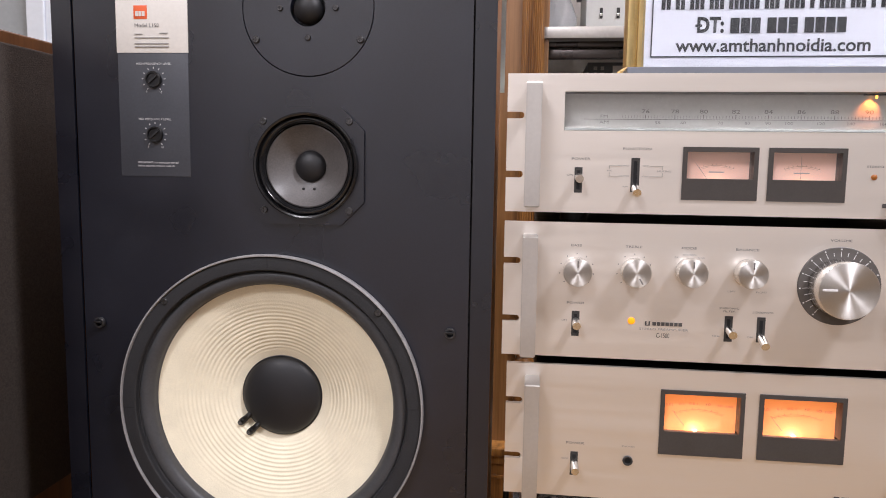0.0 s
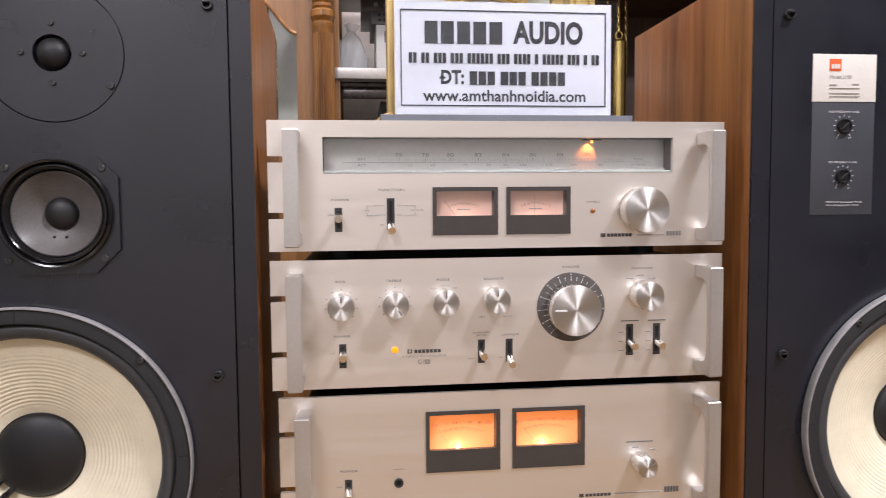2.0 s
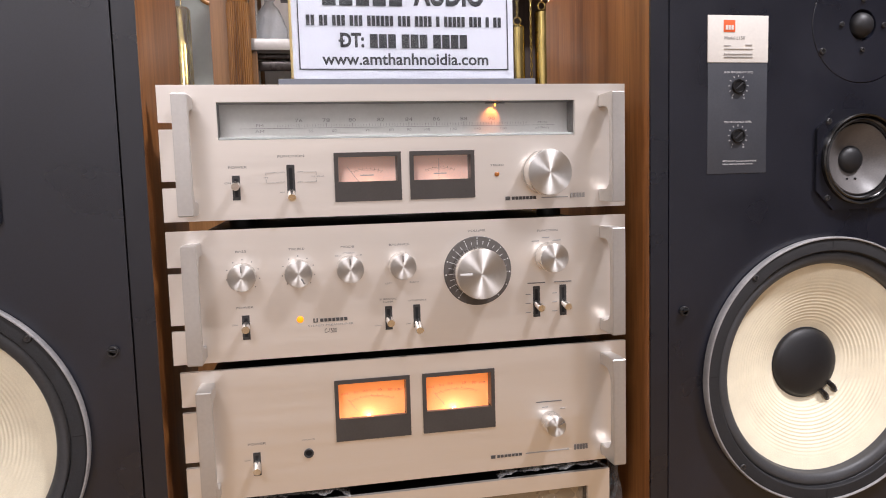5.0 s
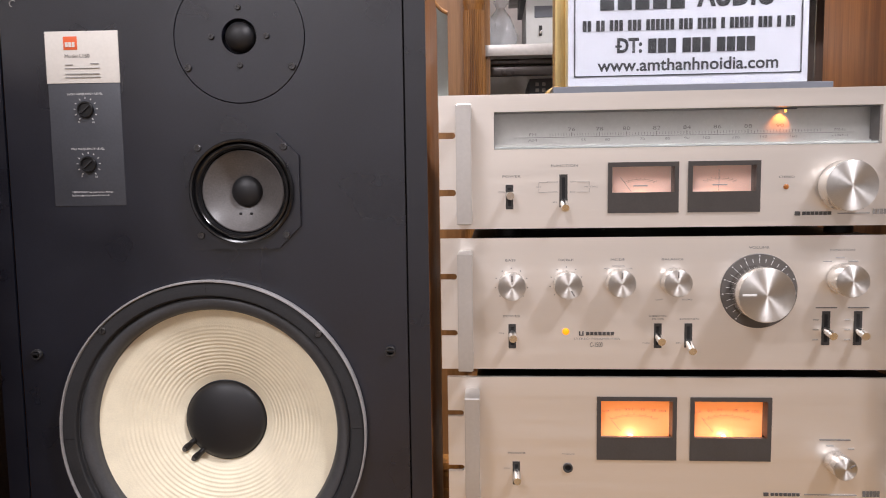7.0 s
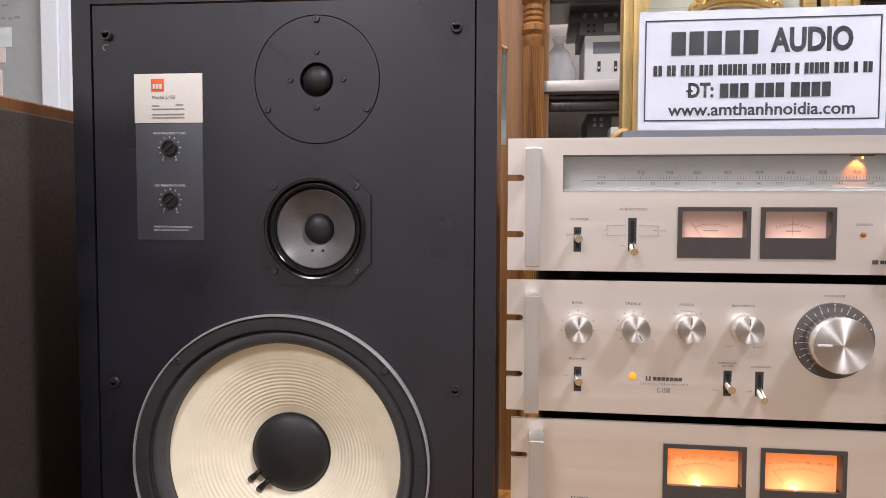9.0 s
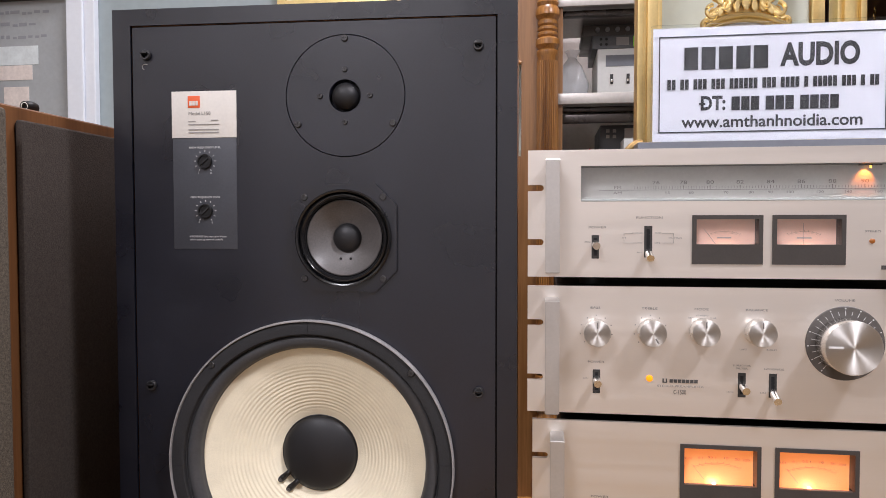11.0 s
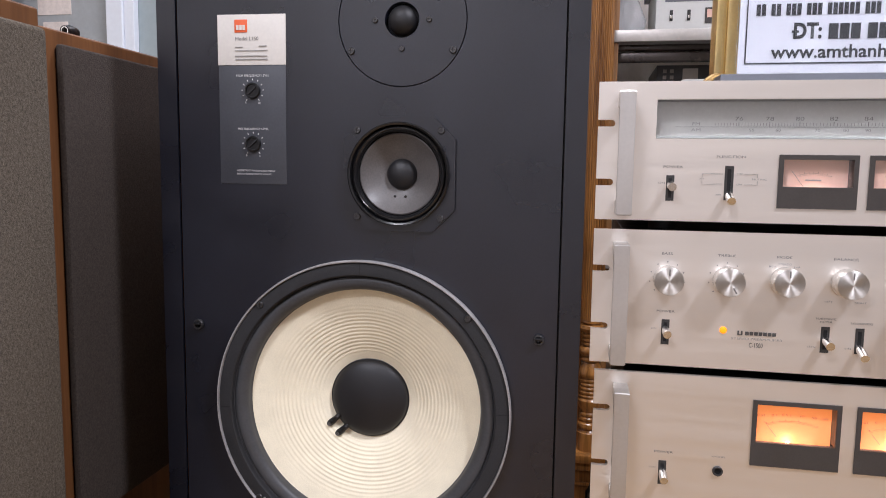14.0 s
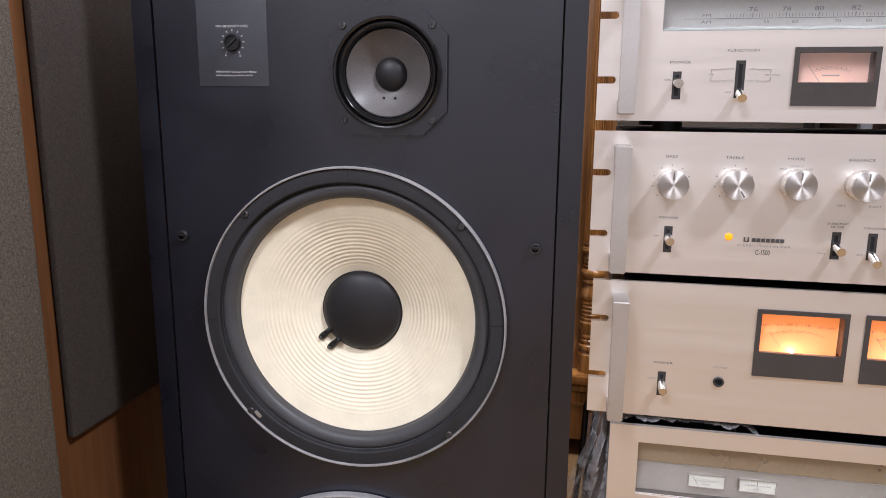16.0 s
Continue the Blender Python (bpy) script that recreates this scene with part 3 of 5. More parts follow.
def rack_handle(unit, x0, z0, z1):
    """A flat bow handle with a rounded inner corner at each arm."""
    w, p, t = 0.0145, 0.036, 0.0085
    prof = [(0, z0), (-p + 0.001, z0), (-p, z0 + 0.001), (-p, z1 - 0.001), (-p + 0.001, z1), (0, z1), (0, z1 - 0.013)]
    ri = 0.014
    cy, cz = -p + t + ri, z1 - 0.013 - ri
    prof += [(cy + ri * math.cos(radians(a)), cz + ri * math.sin(radians(a))) for a in range(90, 181, 15)]
    cz = z0 + 0.013 + ri
    prof += [(cy + ri * math.cos(radians(a)), cz + ri * math.sin(radians(a))) for a in range(180, 271, 15)]
    prof += [(0, z0 + 0.013)]
    bm = bmesh.new()
    a = [bm.verts.new((x0, FY + y, z)) for y, z in prof]
    f = bm.faces.new(a)
    out = bmesh.ops.extrude_face_region(bm, geom=[f])
    bmesh.ops.translate(bm, vec=(w, 0, 0), verts=[v for v in out["geom"] if isinstance(v, bmesh.types.BMVert)])
    bmesh.ops.recalc_face_normals(bm, faces=bm.faces)
    bmesh.ops.bevel(bm, geom=[e for e in bm.edges if abs(e.verts[0].co.x - e.verts[1].co.x) < 1e-6], offset=0.0009, segments=2, affect="EDGES")
    c = Vector((x0 + w / 2, FY, (z0 + z1) / 2))
    bmesh.ops.translate(bm, vec=-c, verts=bm.verts)
    return part("handle", bm, HANDLE, unit, "satin aluminium bow handle", c)


def knob(unit, x, z, r, length, label, pointer=None, cup=False):
    """A turned knob; its pointer mark at so many degrees clockwise from the top."""
    c = (x, FY, z)
    side = [(r * 0.93, 0.0004), (r * 0.96, 0.002), (r, 0.004), (r, length - 0.0012), (r - 0.0003, length - 0.0005)]
    if cup:
        side = [(r * 0.8, 0.0004), (r * 0.8, 0.004), (r, 0.0042)] + side[3:]
    kn = part("knob", lathe(side, 64), KNOBSIDE, unit, label, c)
    part("knob_face", lathe([(r - 0.0003, length - 0.0005), (r - 0.0012, length), (r * 0.5, length), (0, length)], 64), KNOB, kn, "turned metal face", c)
    if pointer is not None:
        a = radians(pointer)
        s = r * 0.62
        bm = box(-0.0007, 0.0007, -length - 0.0002, -length + 0.001, s - 0.0032, s + 0.0032, 0.0002)
        bmesh.ops.rotate(bm, cent=(0, 0, 0), matrix=Matrix.Rotation(a, 3, "Y"), verts=bm.verts)
        part("pointer_mark", bm, INK, kn, "", c)
    return kn


def toggle(unit, x, z0, z1, lever_z, w=0.0075, drop=-0.004, length=0.0165):
    """A slotted switch plate with a small round metal lever."""
    zc = (z0 + z1) / 2
    sw = part("switch", plate(rect(x - w / 2, x + w / 2, z0, z1), [rect(x - w * 0.22, x + w * 0.22, z0 + 0.003, z1 - 0.003)], FY - 0.0006, FY + 0.002), SLOT, unit, "dark slotted lever switch", smooth=False)
    # Black fill stands in for the shade inside the switch opening.
    part("slot", box(x - w * 0.3, x + w * 0.3, FY - 0.0003, FY + 0.001, z0 + 0.001, z1 - 0.001), GROOVE, sw, smooth=False)
    r = 0.0040
    pts = [(x, FY + 0.003, lever_z + 0.0015), (x, FY - 0.002, lever_z), (x + 0.0002, FY - 0.006, lever_z + drop * 0.35), (x + 0.0004, FY - length, lever_z + drop)]
    part("lever", tube(pts, [r * 0.7, r * 0.75, r, r * 0.98], 16), KNOBSIDE, sw, "polished metal lever")
    return sw


SCALE = plain("brown printed meter scale", (0.30, 0.17, 0.11), 0.6)


def meter(unit, x0, x1, z0, z1, glow, face_mat, split, needle, name="meter"):
    """A recessed pointer meter: bezel with a deep lower lip, lit face, needle and glass."""
    wx0, wx1, wz0, wz1 = x0 + 0.0042, x1 - 0.0042, z0 + (z1 - z0) * split, z1 - 0.0042
    me = part(name, plate(rect(x0, x1, z0, z1), [rect(wx0, wx1, wz0, wz1)], FY - 0.0016, FY + 0.004), BEZEL, unit, "grey-brown framed pointer meter", smooth=False)
    d = 0.013
    well = bmesh.new()
    for q in ((wx0 - 0.001, wx0, wz0, wz1), (wx1, wx1 + 0.001, wz0, wz1), (wx0, wx1, wz1, wz1 + 0.001)):
        box(q[0], q[1], FY + 0.0041, FY + d, q[2], q[3], 0, well)
    part("well", well, BEZEL, me, smooth=False)
    part("dial", box(wx0, wx1, FY + d, FY + d + 0.001, wz0 - 0.006, wz1), face_mat, me, "lit meter dial", smooth=False)
    cx, w, h = (wx0 + wx1) / 2, wx1 - wx0, wz1 - wz0
    arc_c, arc_r = wz0 - h * 1.12, h * 1.62
    a0, a1 = radians(68), radians(112)
    arc = bmesh.new()
    for k in range(24):
        t0, t1 = a0 + (a1 - a0) * k / 24, a0 + (a1 - a0) * (k + 1) / 24
        for rr, ww in ((arc_r, 0.00028), (arc_r - 0.0012, 0.00016)):
            vs = [arc.verts.new((cx + q * math.cos(t), FY + d - 0.0002, arc_c + q * math.sin(t))) for t, q in ((t0, rr), (t1, rr), (t1, rr + ww), (t0, rr + ww))]
            arc.faces.new(vs)
    for k in range(9):
        t = a0 + (a1 - a0) * k / 8
        vs = [arc.verts.new((cx + q * math.cos(t + s), FY + d - 0.0002, arc_c + q * math.sin(t + s))) for q, s in ((arc_r, -0.004), (arc_r, 0.004), (arc_r + 0.0018, 0.004), (arc_r + 0.0018, -0.004))]
        arc.faces.new(vs)
    part("scale_arc", arc, SCALE, me, smooth=False)
    (tu, tv), (ru, rv) = needle
    tip, root = (wx0 + tu * w, wz0 + tv * h), (wx0 + ru * w, wz0 + rv * h)
    part("needle", tube([(tip[0], FY + d - 0.003, tip[1]), (root[0], FY + d - 0.003, root[1])], [0.00012, 0.0002], 6), INK, me, "thin black needle")
    g = part("glass", box(wx0, wx1, FY + 0.0020, FY + 0.0026, wz0, wz1), GLASS, me, "clear meter window", smooth=False)
    g.visible_shadow = False
    return me, (wx0, wx1, wz0, wz1)


def unit_shell(name, z0, z1, slots, holes, label, x0=RX0, x1=RX1, handles=True, foot=0.0125):
    """Face plate, chassis, feet and handles of one unit; z0 and z1 bound the face plate."""
    un = thing(name, ((x0 + x1) / 2, RY, z0 - foot + 0.002), label, "hi-fi unit", "stack of silver hi-fi units")
    cx0, cx1 = (x0 + 0.030, x1 - 0.030) if handles else (x0 + 0.004, x1 - 0.004)
    fp = part("face_plate", rack_plate(x0, x1, z0, z1, slots, holes) if handles else plate(rect(x0, x1, z0, z1), holes, FY, RY), SILVER, un, "brushed silver aluminium face plate", smooth=False)
    ch = bmesh.new()
    box(cx0, cx1, RY + 0.030, RY + 0.31, z0 + 0.006, z1 - 0.004, 0.001, ch)
    box(cx0, cx0 + 0.004, RY + 0.0004, RY + 0.030, z0 + 0.006, z1 - 0.004, 0, ch)
    box(cx1 - 0.004, cx1, RY + 0.0004, RY + 0.030, z0 + 0.006, z1 - 0.004, 0, ch)
    box(cx0 + 0.004, cx1 - 0.004, RY + 0.0004, RY + 0.030, z0 + 0.006, z0 + 0.008, 0, ch)
    box(cx0 + 0.004, cx1 - 0.004, RY + 0.0004, RY + 0.030, z1 - 0.006, z1 - 0.004, 0, ch)
    part("chassis", ch, CHASSIS, un, "black steel chassis", smooth=False)
    for fx in (cx0 + 0.04, cx1 - 0.04):
        for fy in (RY + 0.05, RY + 0.26):
            part("foot", lathe([(0, 0.006), (0.014, 0.006), (0.014, -foot + 0.002), (0.012, -foot + 0.002), (0, -foot + 0.002)], 24, "z"), CABLE, un, "round black rubber foot", (fx, fy, z0))
    if handles:
        for hx in (x0 + 0.0185, x1 - 0.0185 - 0.0145 + 0.002):
            rack_handle(un, hx, z0 + 0.006, z1 - 0.012)
    return un, fp


WIDE = 1.55                          # the stretched lettering of the units

# tuner
tuner, tp = unit_shell("tuner", 0.7755, 0.9085, (0.812, 0.869), [rect(0.035, 0.407, 0.8545, 0.8915), rect(0.1490, 0.2138, 0.8085, 0.8380), rect(0.2268, 0.2920, 0.8085, 0.8380)],
                       "brushed silver rack tuner with a long lit dial window")
PINK = plain("pinkish lit dial", (0.78, 0.50, 0.40), 0.6, 0.10)
for mx0, mx1, nd in ((0.1470, 0.2158, ((0.16, 0.60), (0.35, 0.0))), (0.2248, 0.2940, ((0.47, 0.86), (0.47, 0.0)))):
    m_, w_ = meter(tuner, mx0, mx1, 0.7900, 0.8400, 1, PINK, 0.405, nd)
    bars([((mx0 + mx1) / 2 - 0.007, (mx0 + mx1) / 2 + 0.007, w_[2] + 0.0058, w_[2] + 0.0070)], FY + 0.0128, INKLIGHT, m_)
# dial window
DIAL = material("silver grey dial plate", (0.50, 0.50, 0.47), 0.35, 0.45, 0.05, 20, 300, 0.02)
dl = part("dial_window", plate(rect(0.033, 0.409, 0.852, 0.8935), [rect(0.0352, 0.4068, 0.8547, 0.8913)], RY, RY + 0.024), BEZEL, tuner, "long recessed dial window", smooth=False)
part("dial_plate", box(0.0354, 0.4066, RY + 0.0180, RY + 0.0195, 0.8600, 0.8912), DIAL, dl, "silver grey scale plate", smooth=False)
SHELFGLASS = material("pale green dial edge", (0.24, 0.255, 0.24), 0.7, 0.0, 0.04, 20, 200, 0.0)
part("dial_ledge", box(0.0354, 0.4066, FY + 0.003, RY + 0.0195, 0.8548, 0.8572, 0.0004), SHELFGLASS, dl, "pale green glass ledge", smooth=False)
part("dial_step", box(0.0354, 0.4066, RY + 0.0140, RY + 0.0195, 0.8573, 0.8599, 0.0004), DIAL, dl, "", smooth=False)
yd = RY + 0.0177
bars([(0.055, 0.392, 0.8668, 0.8672)], yd, INK, dl)
lettering("FM", 0.0042, 0.0745, yd, 0.8698, INK, dl, WIDE)
lettering("AM", 0.0042, 0.0745, yd, 0.8640, INK, dl, WIDE)
lettering("MHz", 0.0038, 0.3780, yd, 0.8698, INK, dl, WIDE)
lettering("x10kHz", 0.0034, 0.3780, yd, 0.8640, INK, dl, WIDE)
FMX = (0.114, 0.142, 0.169, 0.199, 0.229, 0.259, 0.289, 0.320)
for fx, word in zip(FMX, ("76", "78", "80", "82", "84", "86", "88", "90")):
    lettering(word, 0.0052, fx, yd, 0.8746, INK, dl, WIDE)
for fx, word in ((0.126, "55"), (0.150, "60"), (0.185, "70"), (0.210, "80"), (0.229, "90"), (0.248, "100"), (0.277, "120"), (0.304, "140"), (0.333, "160")):
    lettering(word, 0.0038, fx, yd, 0.8638, INK, dl, WIDE * 0.9)
ticks = []
for a, b in zip(FMX, FMX[1:]):
    ticks += [(a - 0.0003, a + 0.0003, 0.8678, 0.8716)] + [(a + (b - a) * k / 10 - 0.00015, a + (b - a) * k / 10 + 0.00015, 0.8681, 0.8708) for k in range(1, 10)]
ticks += [(0.092 + 0.0028 * k, 0.0923 + 0.0028 * k, 0.8681, 0.8708) for k in range(8)] + [(0.3197, 0.3203, 0.8678, 0.8716)] + [(0.323 + 0.003 * k, 0.3233 + 0.003 * k, 0.8681, 0.8708) for k in range(13)]
bars(ticks, yd, INK, dl, "scale_ticks")
LAMP = plain("glowing orange pointer", (1.0, 0.40, 0.07), 0.5, 3.0)
part("pointer_lamp", box(0.3222, 0.3238, RY + 0.0120, RY + 0.0135, 0.8872, 0.8910), LAMP, dl, "glowing orange dial pointer", smooth=False)
part("pointer_carriage", box(0.3120, 0.3330, RY + 0.0100, RY + 0.0140, 0.8900, 0.8911), BLACKMETAL, dl, smooth=False)
g_ = part("window_glass", box(0.0353, 0.4067, FY + 0.0015, FY + 0.0023, 0.8574, 0.8912), GLASS, dl, "clear dial glass", smooth=False)
g_.visible_shadow = False
lettering("POWER", 0.0034, 0.0520, LY, 0.8275, INK, tp, WIDE)
lettering("ON", 0.0026, 0.0420, LY, 0.8120, INK, tp, WIDE)
toggle(tuner, 0.0500, 0.7950, 0.8195, 0.8105, drop=-0.002)
toggle(tuner, 0.1035, 0.7965, 0.8290, 0.8020, 0.0080, drop=-0.006)
lettering("FUNCTION", 0.0034, 0.1045, LY, 0.8375, INK, tp, WIDE)
for word, lx, lz in (("MONO", 0.0925, 0.8215), ("AUTO", 0.0930, 0.8115), ("OFF", 0.1130, 0.8215), ("ON", 0.1125, 0.8115), ("AM", 0.0945, 0.8015), ("FM", 0.0790, 0.8165), ("MUTING", 0.1305, 0.8165)):
    lettering(word, 0.0022, lx, LY, lz, INKLIGHT, tp, WIDE)
bars([(0.079, 0.088, 0.8213, 0.8216), (0.079, 0.088, 0.8113, 0.8116), (0.079, 0.0793, 0.8113, 0.8150), (0.079, 0.0793, 0.8180, 0.8216), (0.117, 0.129, 0.8213, 0.8216), (0.117, 0.129, 0.8113, 0.8116), (0.1287, 0.129, 0.8113, 0.8150), (0.1287, 0.129, 0.8180, 0.8216)], LY, INKLIGHT, tp)
LEDRED = plain("dim red indicator", (0.32, 0.11, 0.02), 0.3, 0.08)
part("stereo_lamp", lathe([(0.0026, 0), (0.0026, 0.0008), (0.0016, 0.0016), (0, 0.0019)], 20), LEDRED, tuner, "small dull red indicator lamp", (0.3185, FY, 0.8140))
lettering("STEREO", 0.0028, 0.3190, LY, 0.8235, INK, tp, WIDE)
knob(tuner, 0.3705, 0.8145, 0.0242, 0.023, "large turned aluminium tuning knob")
bars([(0.3275, 0.3325, 0.7858, 0.7898)] + [(0.3345 + 0.0040 * k, 0.3378 + 0.0040 * k, 0.7861, 0.7895) for k in range(7)], LY, MARK, tp, "maker_mark")
bars([(0.368, 0.398, 0.7870, 0.7880)], LY, INKLIGHT, tp)
bars([(0.401 + 0.0034 * k, 0.4036 + 0.0034 * k, 0.7865, 0.7915) for k in range(5)], LY, INKLIGHT, tp)

# preamplifier
pre, pp = unit_shell("preamplifier", 0.6320, 0.7660, (0.669, 0.727), [], "brushed silver rack preamplifier with a big volume knob")
for kx, kz, pt, word in ((0.0515, 0.7190, 0, "BASS"), (0.1065, 0.7200, 150, "TREBLE"), (0.1582, 0.7215, 0, "MODE"), (0.2120, 0.7220, 0, "BALANCE")):
    knob(pre, kx, kz, 0.0136, 0.021, "small turned aluminium tone knob", pt)
    lettering(word, 0.0032, kx - 0.001, LY, 0.7435, INK, pp, WIDE)
    if word in ("BASS", "TREBLE"):
        for k in range(9):
            a = radians(225 - 33.75 * k)
            d_ = lathe([(0, 0.0002), (0.0006, 0.0002)], 8)
            part("scale_dot", d_, INK, pp, "", (kx + 0.0165 * math.cos(a), FY, kz + 0.0165 * math.sin(a)))
for word, lx, lz in (("STEREO", 0.158, 0.7370), ("REV", 0.1470, 0.7345), ("L+R", 0.1690, 0.7345), ("LEFT", 0.1985, 0.7030), ("RIGHT", 0.2260, 0.7030), ("ON", 0.0410, 0.6690), ("ON", 0.2180, 0.6590), ("15Hz", 0.1860, 0.6590)):
    lettering(word, 0.0023, lx, LY, lz, INKLIGHT, pp, WIDE)
lettering("POWER", 0.0032, 0.0515, LY, 0.6865, INK, pp, WIDE)
toggle(pre, 0.0520, 0.6535, 0.6785, 0.6685, drop=-0.002)
AMBER = plain("lit amber indicator", (1.0, 0.28, 0.005), 0.4, 1.1)
part("power_lamp", lathe([(0.0034, 0), (0.0034, 0.0006), (0.0022, 0.0012), (0, 0.0014)], 24), AMBER, pre, "small lit amber power lamp", (0.1060, FY, 0.6708))
bars([(0.1192, 0.1205, 0.6667, 0.6710), (0.1225, 0.1238, 0.6667, 0.6710), (0.1205, 0.1225, 0.6667, 0.6675)] + [(0.1262 + 0.0041 * k, 0.1295 + 0.0041 * k, 0.6670, 0.6704) for k in range(7)], LY, MARK, pp, "maker_mark")
lettering("STEREO PREAMPLIFIER", 0.0031, 0.1370, LY, 0.6632, INKLIGHT, pp, WIDE * 0.98)
lettering("C-1500", 0.0068, 0.1365, LY, 0.6570, MARK, pp, 0.62)
toggle(pre, 0.1975, 0.6540, 0.6790, 0.6665, drop=-0.003)
toggle(pre, 0.2275, 0.6545, 0.6790, 0.6600, drop=-0.006)
lettering("SUBSONIC", 0.0025, 0.1975, LY, 0.6865, INK, pp, WIDE)
lettering("FILTER", 0.0025, 0.1975, LY, 0.6835, INK, pp, WIDE)
lettering("LOUDNESS", 0.0025, 0.2285, LY, 0.6835, INK, pp, WIDE)
vr = part("volume_ring", lathe([(0.0372, 0.0), (0.0372, 0.0008), (0.0366, 0.0012), (0.020, 0.0012)], 96), RINGGREY, pre, "dark brown-grey volume scale ring", (0.2950, FY, 0.7115))
for k in range(25):
    a = radians(232 - 11.8 * k)
    l_ = 0.0050 if k % 2 == 0 else 0.0035
    t_ = box(0.0305 - l_ / 2, 0.0305 + l_ / 2, -0.0016, -0.0012, -0.00022, 0.00022)
    if k % 2 == 0:
        box(0.0345, 0.0357, -0.0016, -0.0012, -0.0006, 0.0006, 0, t_)
    bmesh.ops.rotate(t_, cent=(0, 0, 0), matrix=Matrix.Rotation(-a, 3, "Y"), verts=t_.verts)
    part("scale_tick", t_, WHITEINK, vr, "", (0.2950, FY, 0.7115), smooth=False)
vk = knob(pre, 0.2922, 0.7115, 0.0264, 0.031, "large turned aluminium volume knob")
vp = box(-0.0232, -0.0100, -0.0312, -0.0250, -0.0012, 0.0012, 0.0004)
part("pointer_mark", vp, WHITEINK, vk, "pale pointer line", (0.2922, FY, 0.7120))
lettering("VOLUME", 0.0032, 0.2945, LY, 0.7545, INK, pp, WIDE)
lettering("FUNCTION", 0.0030, 0.3740, LY, 0.7515, INK, pp, WIDE)
knob(pre, 0.3740, 0.7235, 0.0156, 0.024, "turned aluminium function knob")
bars([(0.356, 0.364, 0.7400, 0.7410), (0.368, 0.376, 0.7435, 0.7445), (0.380, 0.389, 0.7400, 0.7410)], LY, INKLIGHT, pp)
for sx in (0.3605, 0.3910):
    toggle(pre, sx, 0.6570, 0.6910, 0.6720, 0.0078, drop=-0.003)
    bars([(sx - 0.010, sx + 0.010, 0.6940, 0.6951)], LY, INK, pp)
    bars([(sx - 0.0125, sx - 0.007, z_, z_ + 0.0008) for z_ in (0.662, 0.672, 0.682)], LY, INKLIGHT, pp)

# power amplifier
amp, ap = unit_shell("power_amplifier", 0.4875, 0.6235, (0.527, 0.585), [rect(0.1395, 0.2153, 0.5600, 0.6014), rect(0.2328, 0.3088, 0.5600, 0.6014)],
                     "brushed silver rack power amplifier with two glowing orange meters", RX0 + 0.0055)
GLOW = plain("orange backlit dial", (0.95, 0.40, 0.17), 0.6, 0.62)
GLOW.node_tree.nodes["Principled BSDF"].inputs["Emission Color"].default_value = (1.0, 0.24, 0.035, 1)
for mx0, mx1 in ((0.1375, 0.2173), (0.2308, 0.3108)):
    m_, w_ = meter(amp, mx0, mx1, 0.5378, 0.6035, 1, GLOW, 0.36, ((0.13, 0.48), (0.30, 0.08)))
    for fr, word in ((0.62, "10"), (0.78, "50"), (0.90, "100")):
        lettering(word, 0.0037, w_[0] + (w_[1] - w_[0]) * fr, FY + 0.0127, w_[3] - 0.0125 - 0.005 * abs(fr - 0.5), SCALE, m_, WIDE * 0.9)
    for fr, word in ((0.10, "0.01"), (0.27, "0.1"), (0.43, "0.5 1")):
        lettering(word, 0.0033, w_[0] + (w_[1] - w_[0]) * fr, FY + 0.0127, w_[3] - 0.0125 - 0.006 * abs(fr - 0.5), SCALE, m_, WIDE * 0.9)
    bulb("meter_bulb", (mx0 + mx1) / 2 - 0.004, FY + 0.0080, w_[2] - 0.0015, 0.0085, (1.0, 0.62, 0.42), 0.002)
for mx0, mx1 in ((0.1470, 0.2158), (0.2248, 0.2940)):
    bulb("meter_bulb", (mx0 + mx1) / 2, FY + 0.0080, 0.8075, 0.0020, (1.0, 0.6, 0.4), 0.0015)
pl_ = bpy.data.lights.new("pointer_bulb", "SPOT")
pl_.energy, pl_.color, pl_.shadow_soft_size, pl_.spot_size, pl_.spot_blend = 0.085, (1.0, 0.25, 0.045), 0.0005, radians(80), 0.7
new("pointer_bulb", pl_).matrix_world = look((0.3222, RY + 0.0088, 0.8888), (0.3195, RY + 0.0178, 0.8770))
lettering("POWER", 0.0034, 0.0560, LY, 0.5435, INK, ap, WIDE)
lettering("ON", 0.0025, 0.0460, LY, 0.5270, INKLIGHT, ap, WIDE)
toggle(amp, 0.0555, 0.5100, 0.5345, 0.5240, drop=-0.004)
lettering("PHONES", 0.0022, 0.1085, LY, 0.5430, INKLIGHT, ap, WIDE)
part("headphone_jack", lathe([(0.0050, 0), (0.0050, 0.0016), (0.0044, 0.0022), (0.0032, 0.0020), (0.0030, -0.001)], 32), SLOT, amp, "black ringed headphone jack", (0.1083, FY, 0.5285))
# Flat black disc in place of the jack's shaded opening.
part("jack_hole_shade", lathe([(0, 0.0003), (0.0031, 0.0003)], 24), GROOVE, amp, "", (0.1083, FY, 0.5285))
knob(amp, 0.3735, 0.5390, 0.0112, 0.024, "small turned aluminium selector knob", 60)
bars([(0.358, 0.388, 0.5600, 0.5611)], LY, INK, ap)
bars([(0.365, 0.372, 0.5540, 0.5548), (0.386, 0.392, 0.5510, 0.5518)], LY, INKLIGHT, ap)
bars([(0.305, 0.310, 0.5015, 0.5050)] + [(0.3120 + 0.0042 * k, 0.3153 + 0.0042 * k, 0.5018, 0.5047) for k in range(7)], LY, MARK, ap, "maker_mark")
bars([(0.345, 0.396, 0.5030, 0.5040)], LY, INKLIGHT, ap)
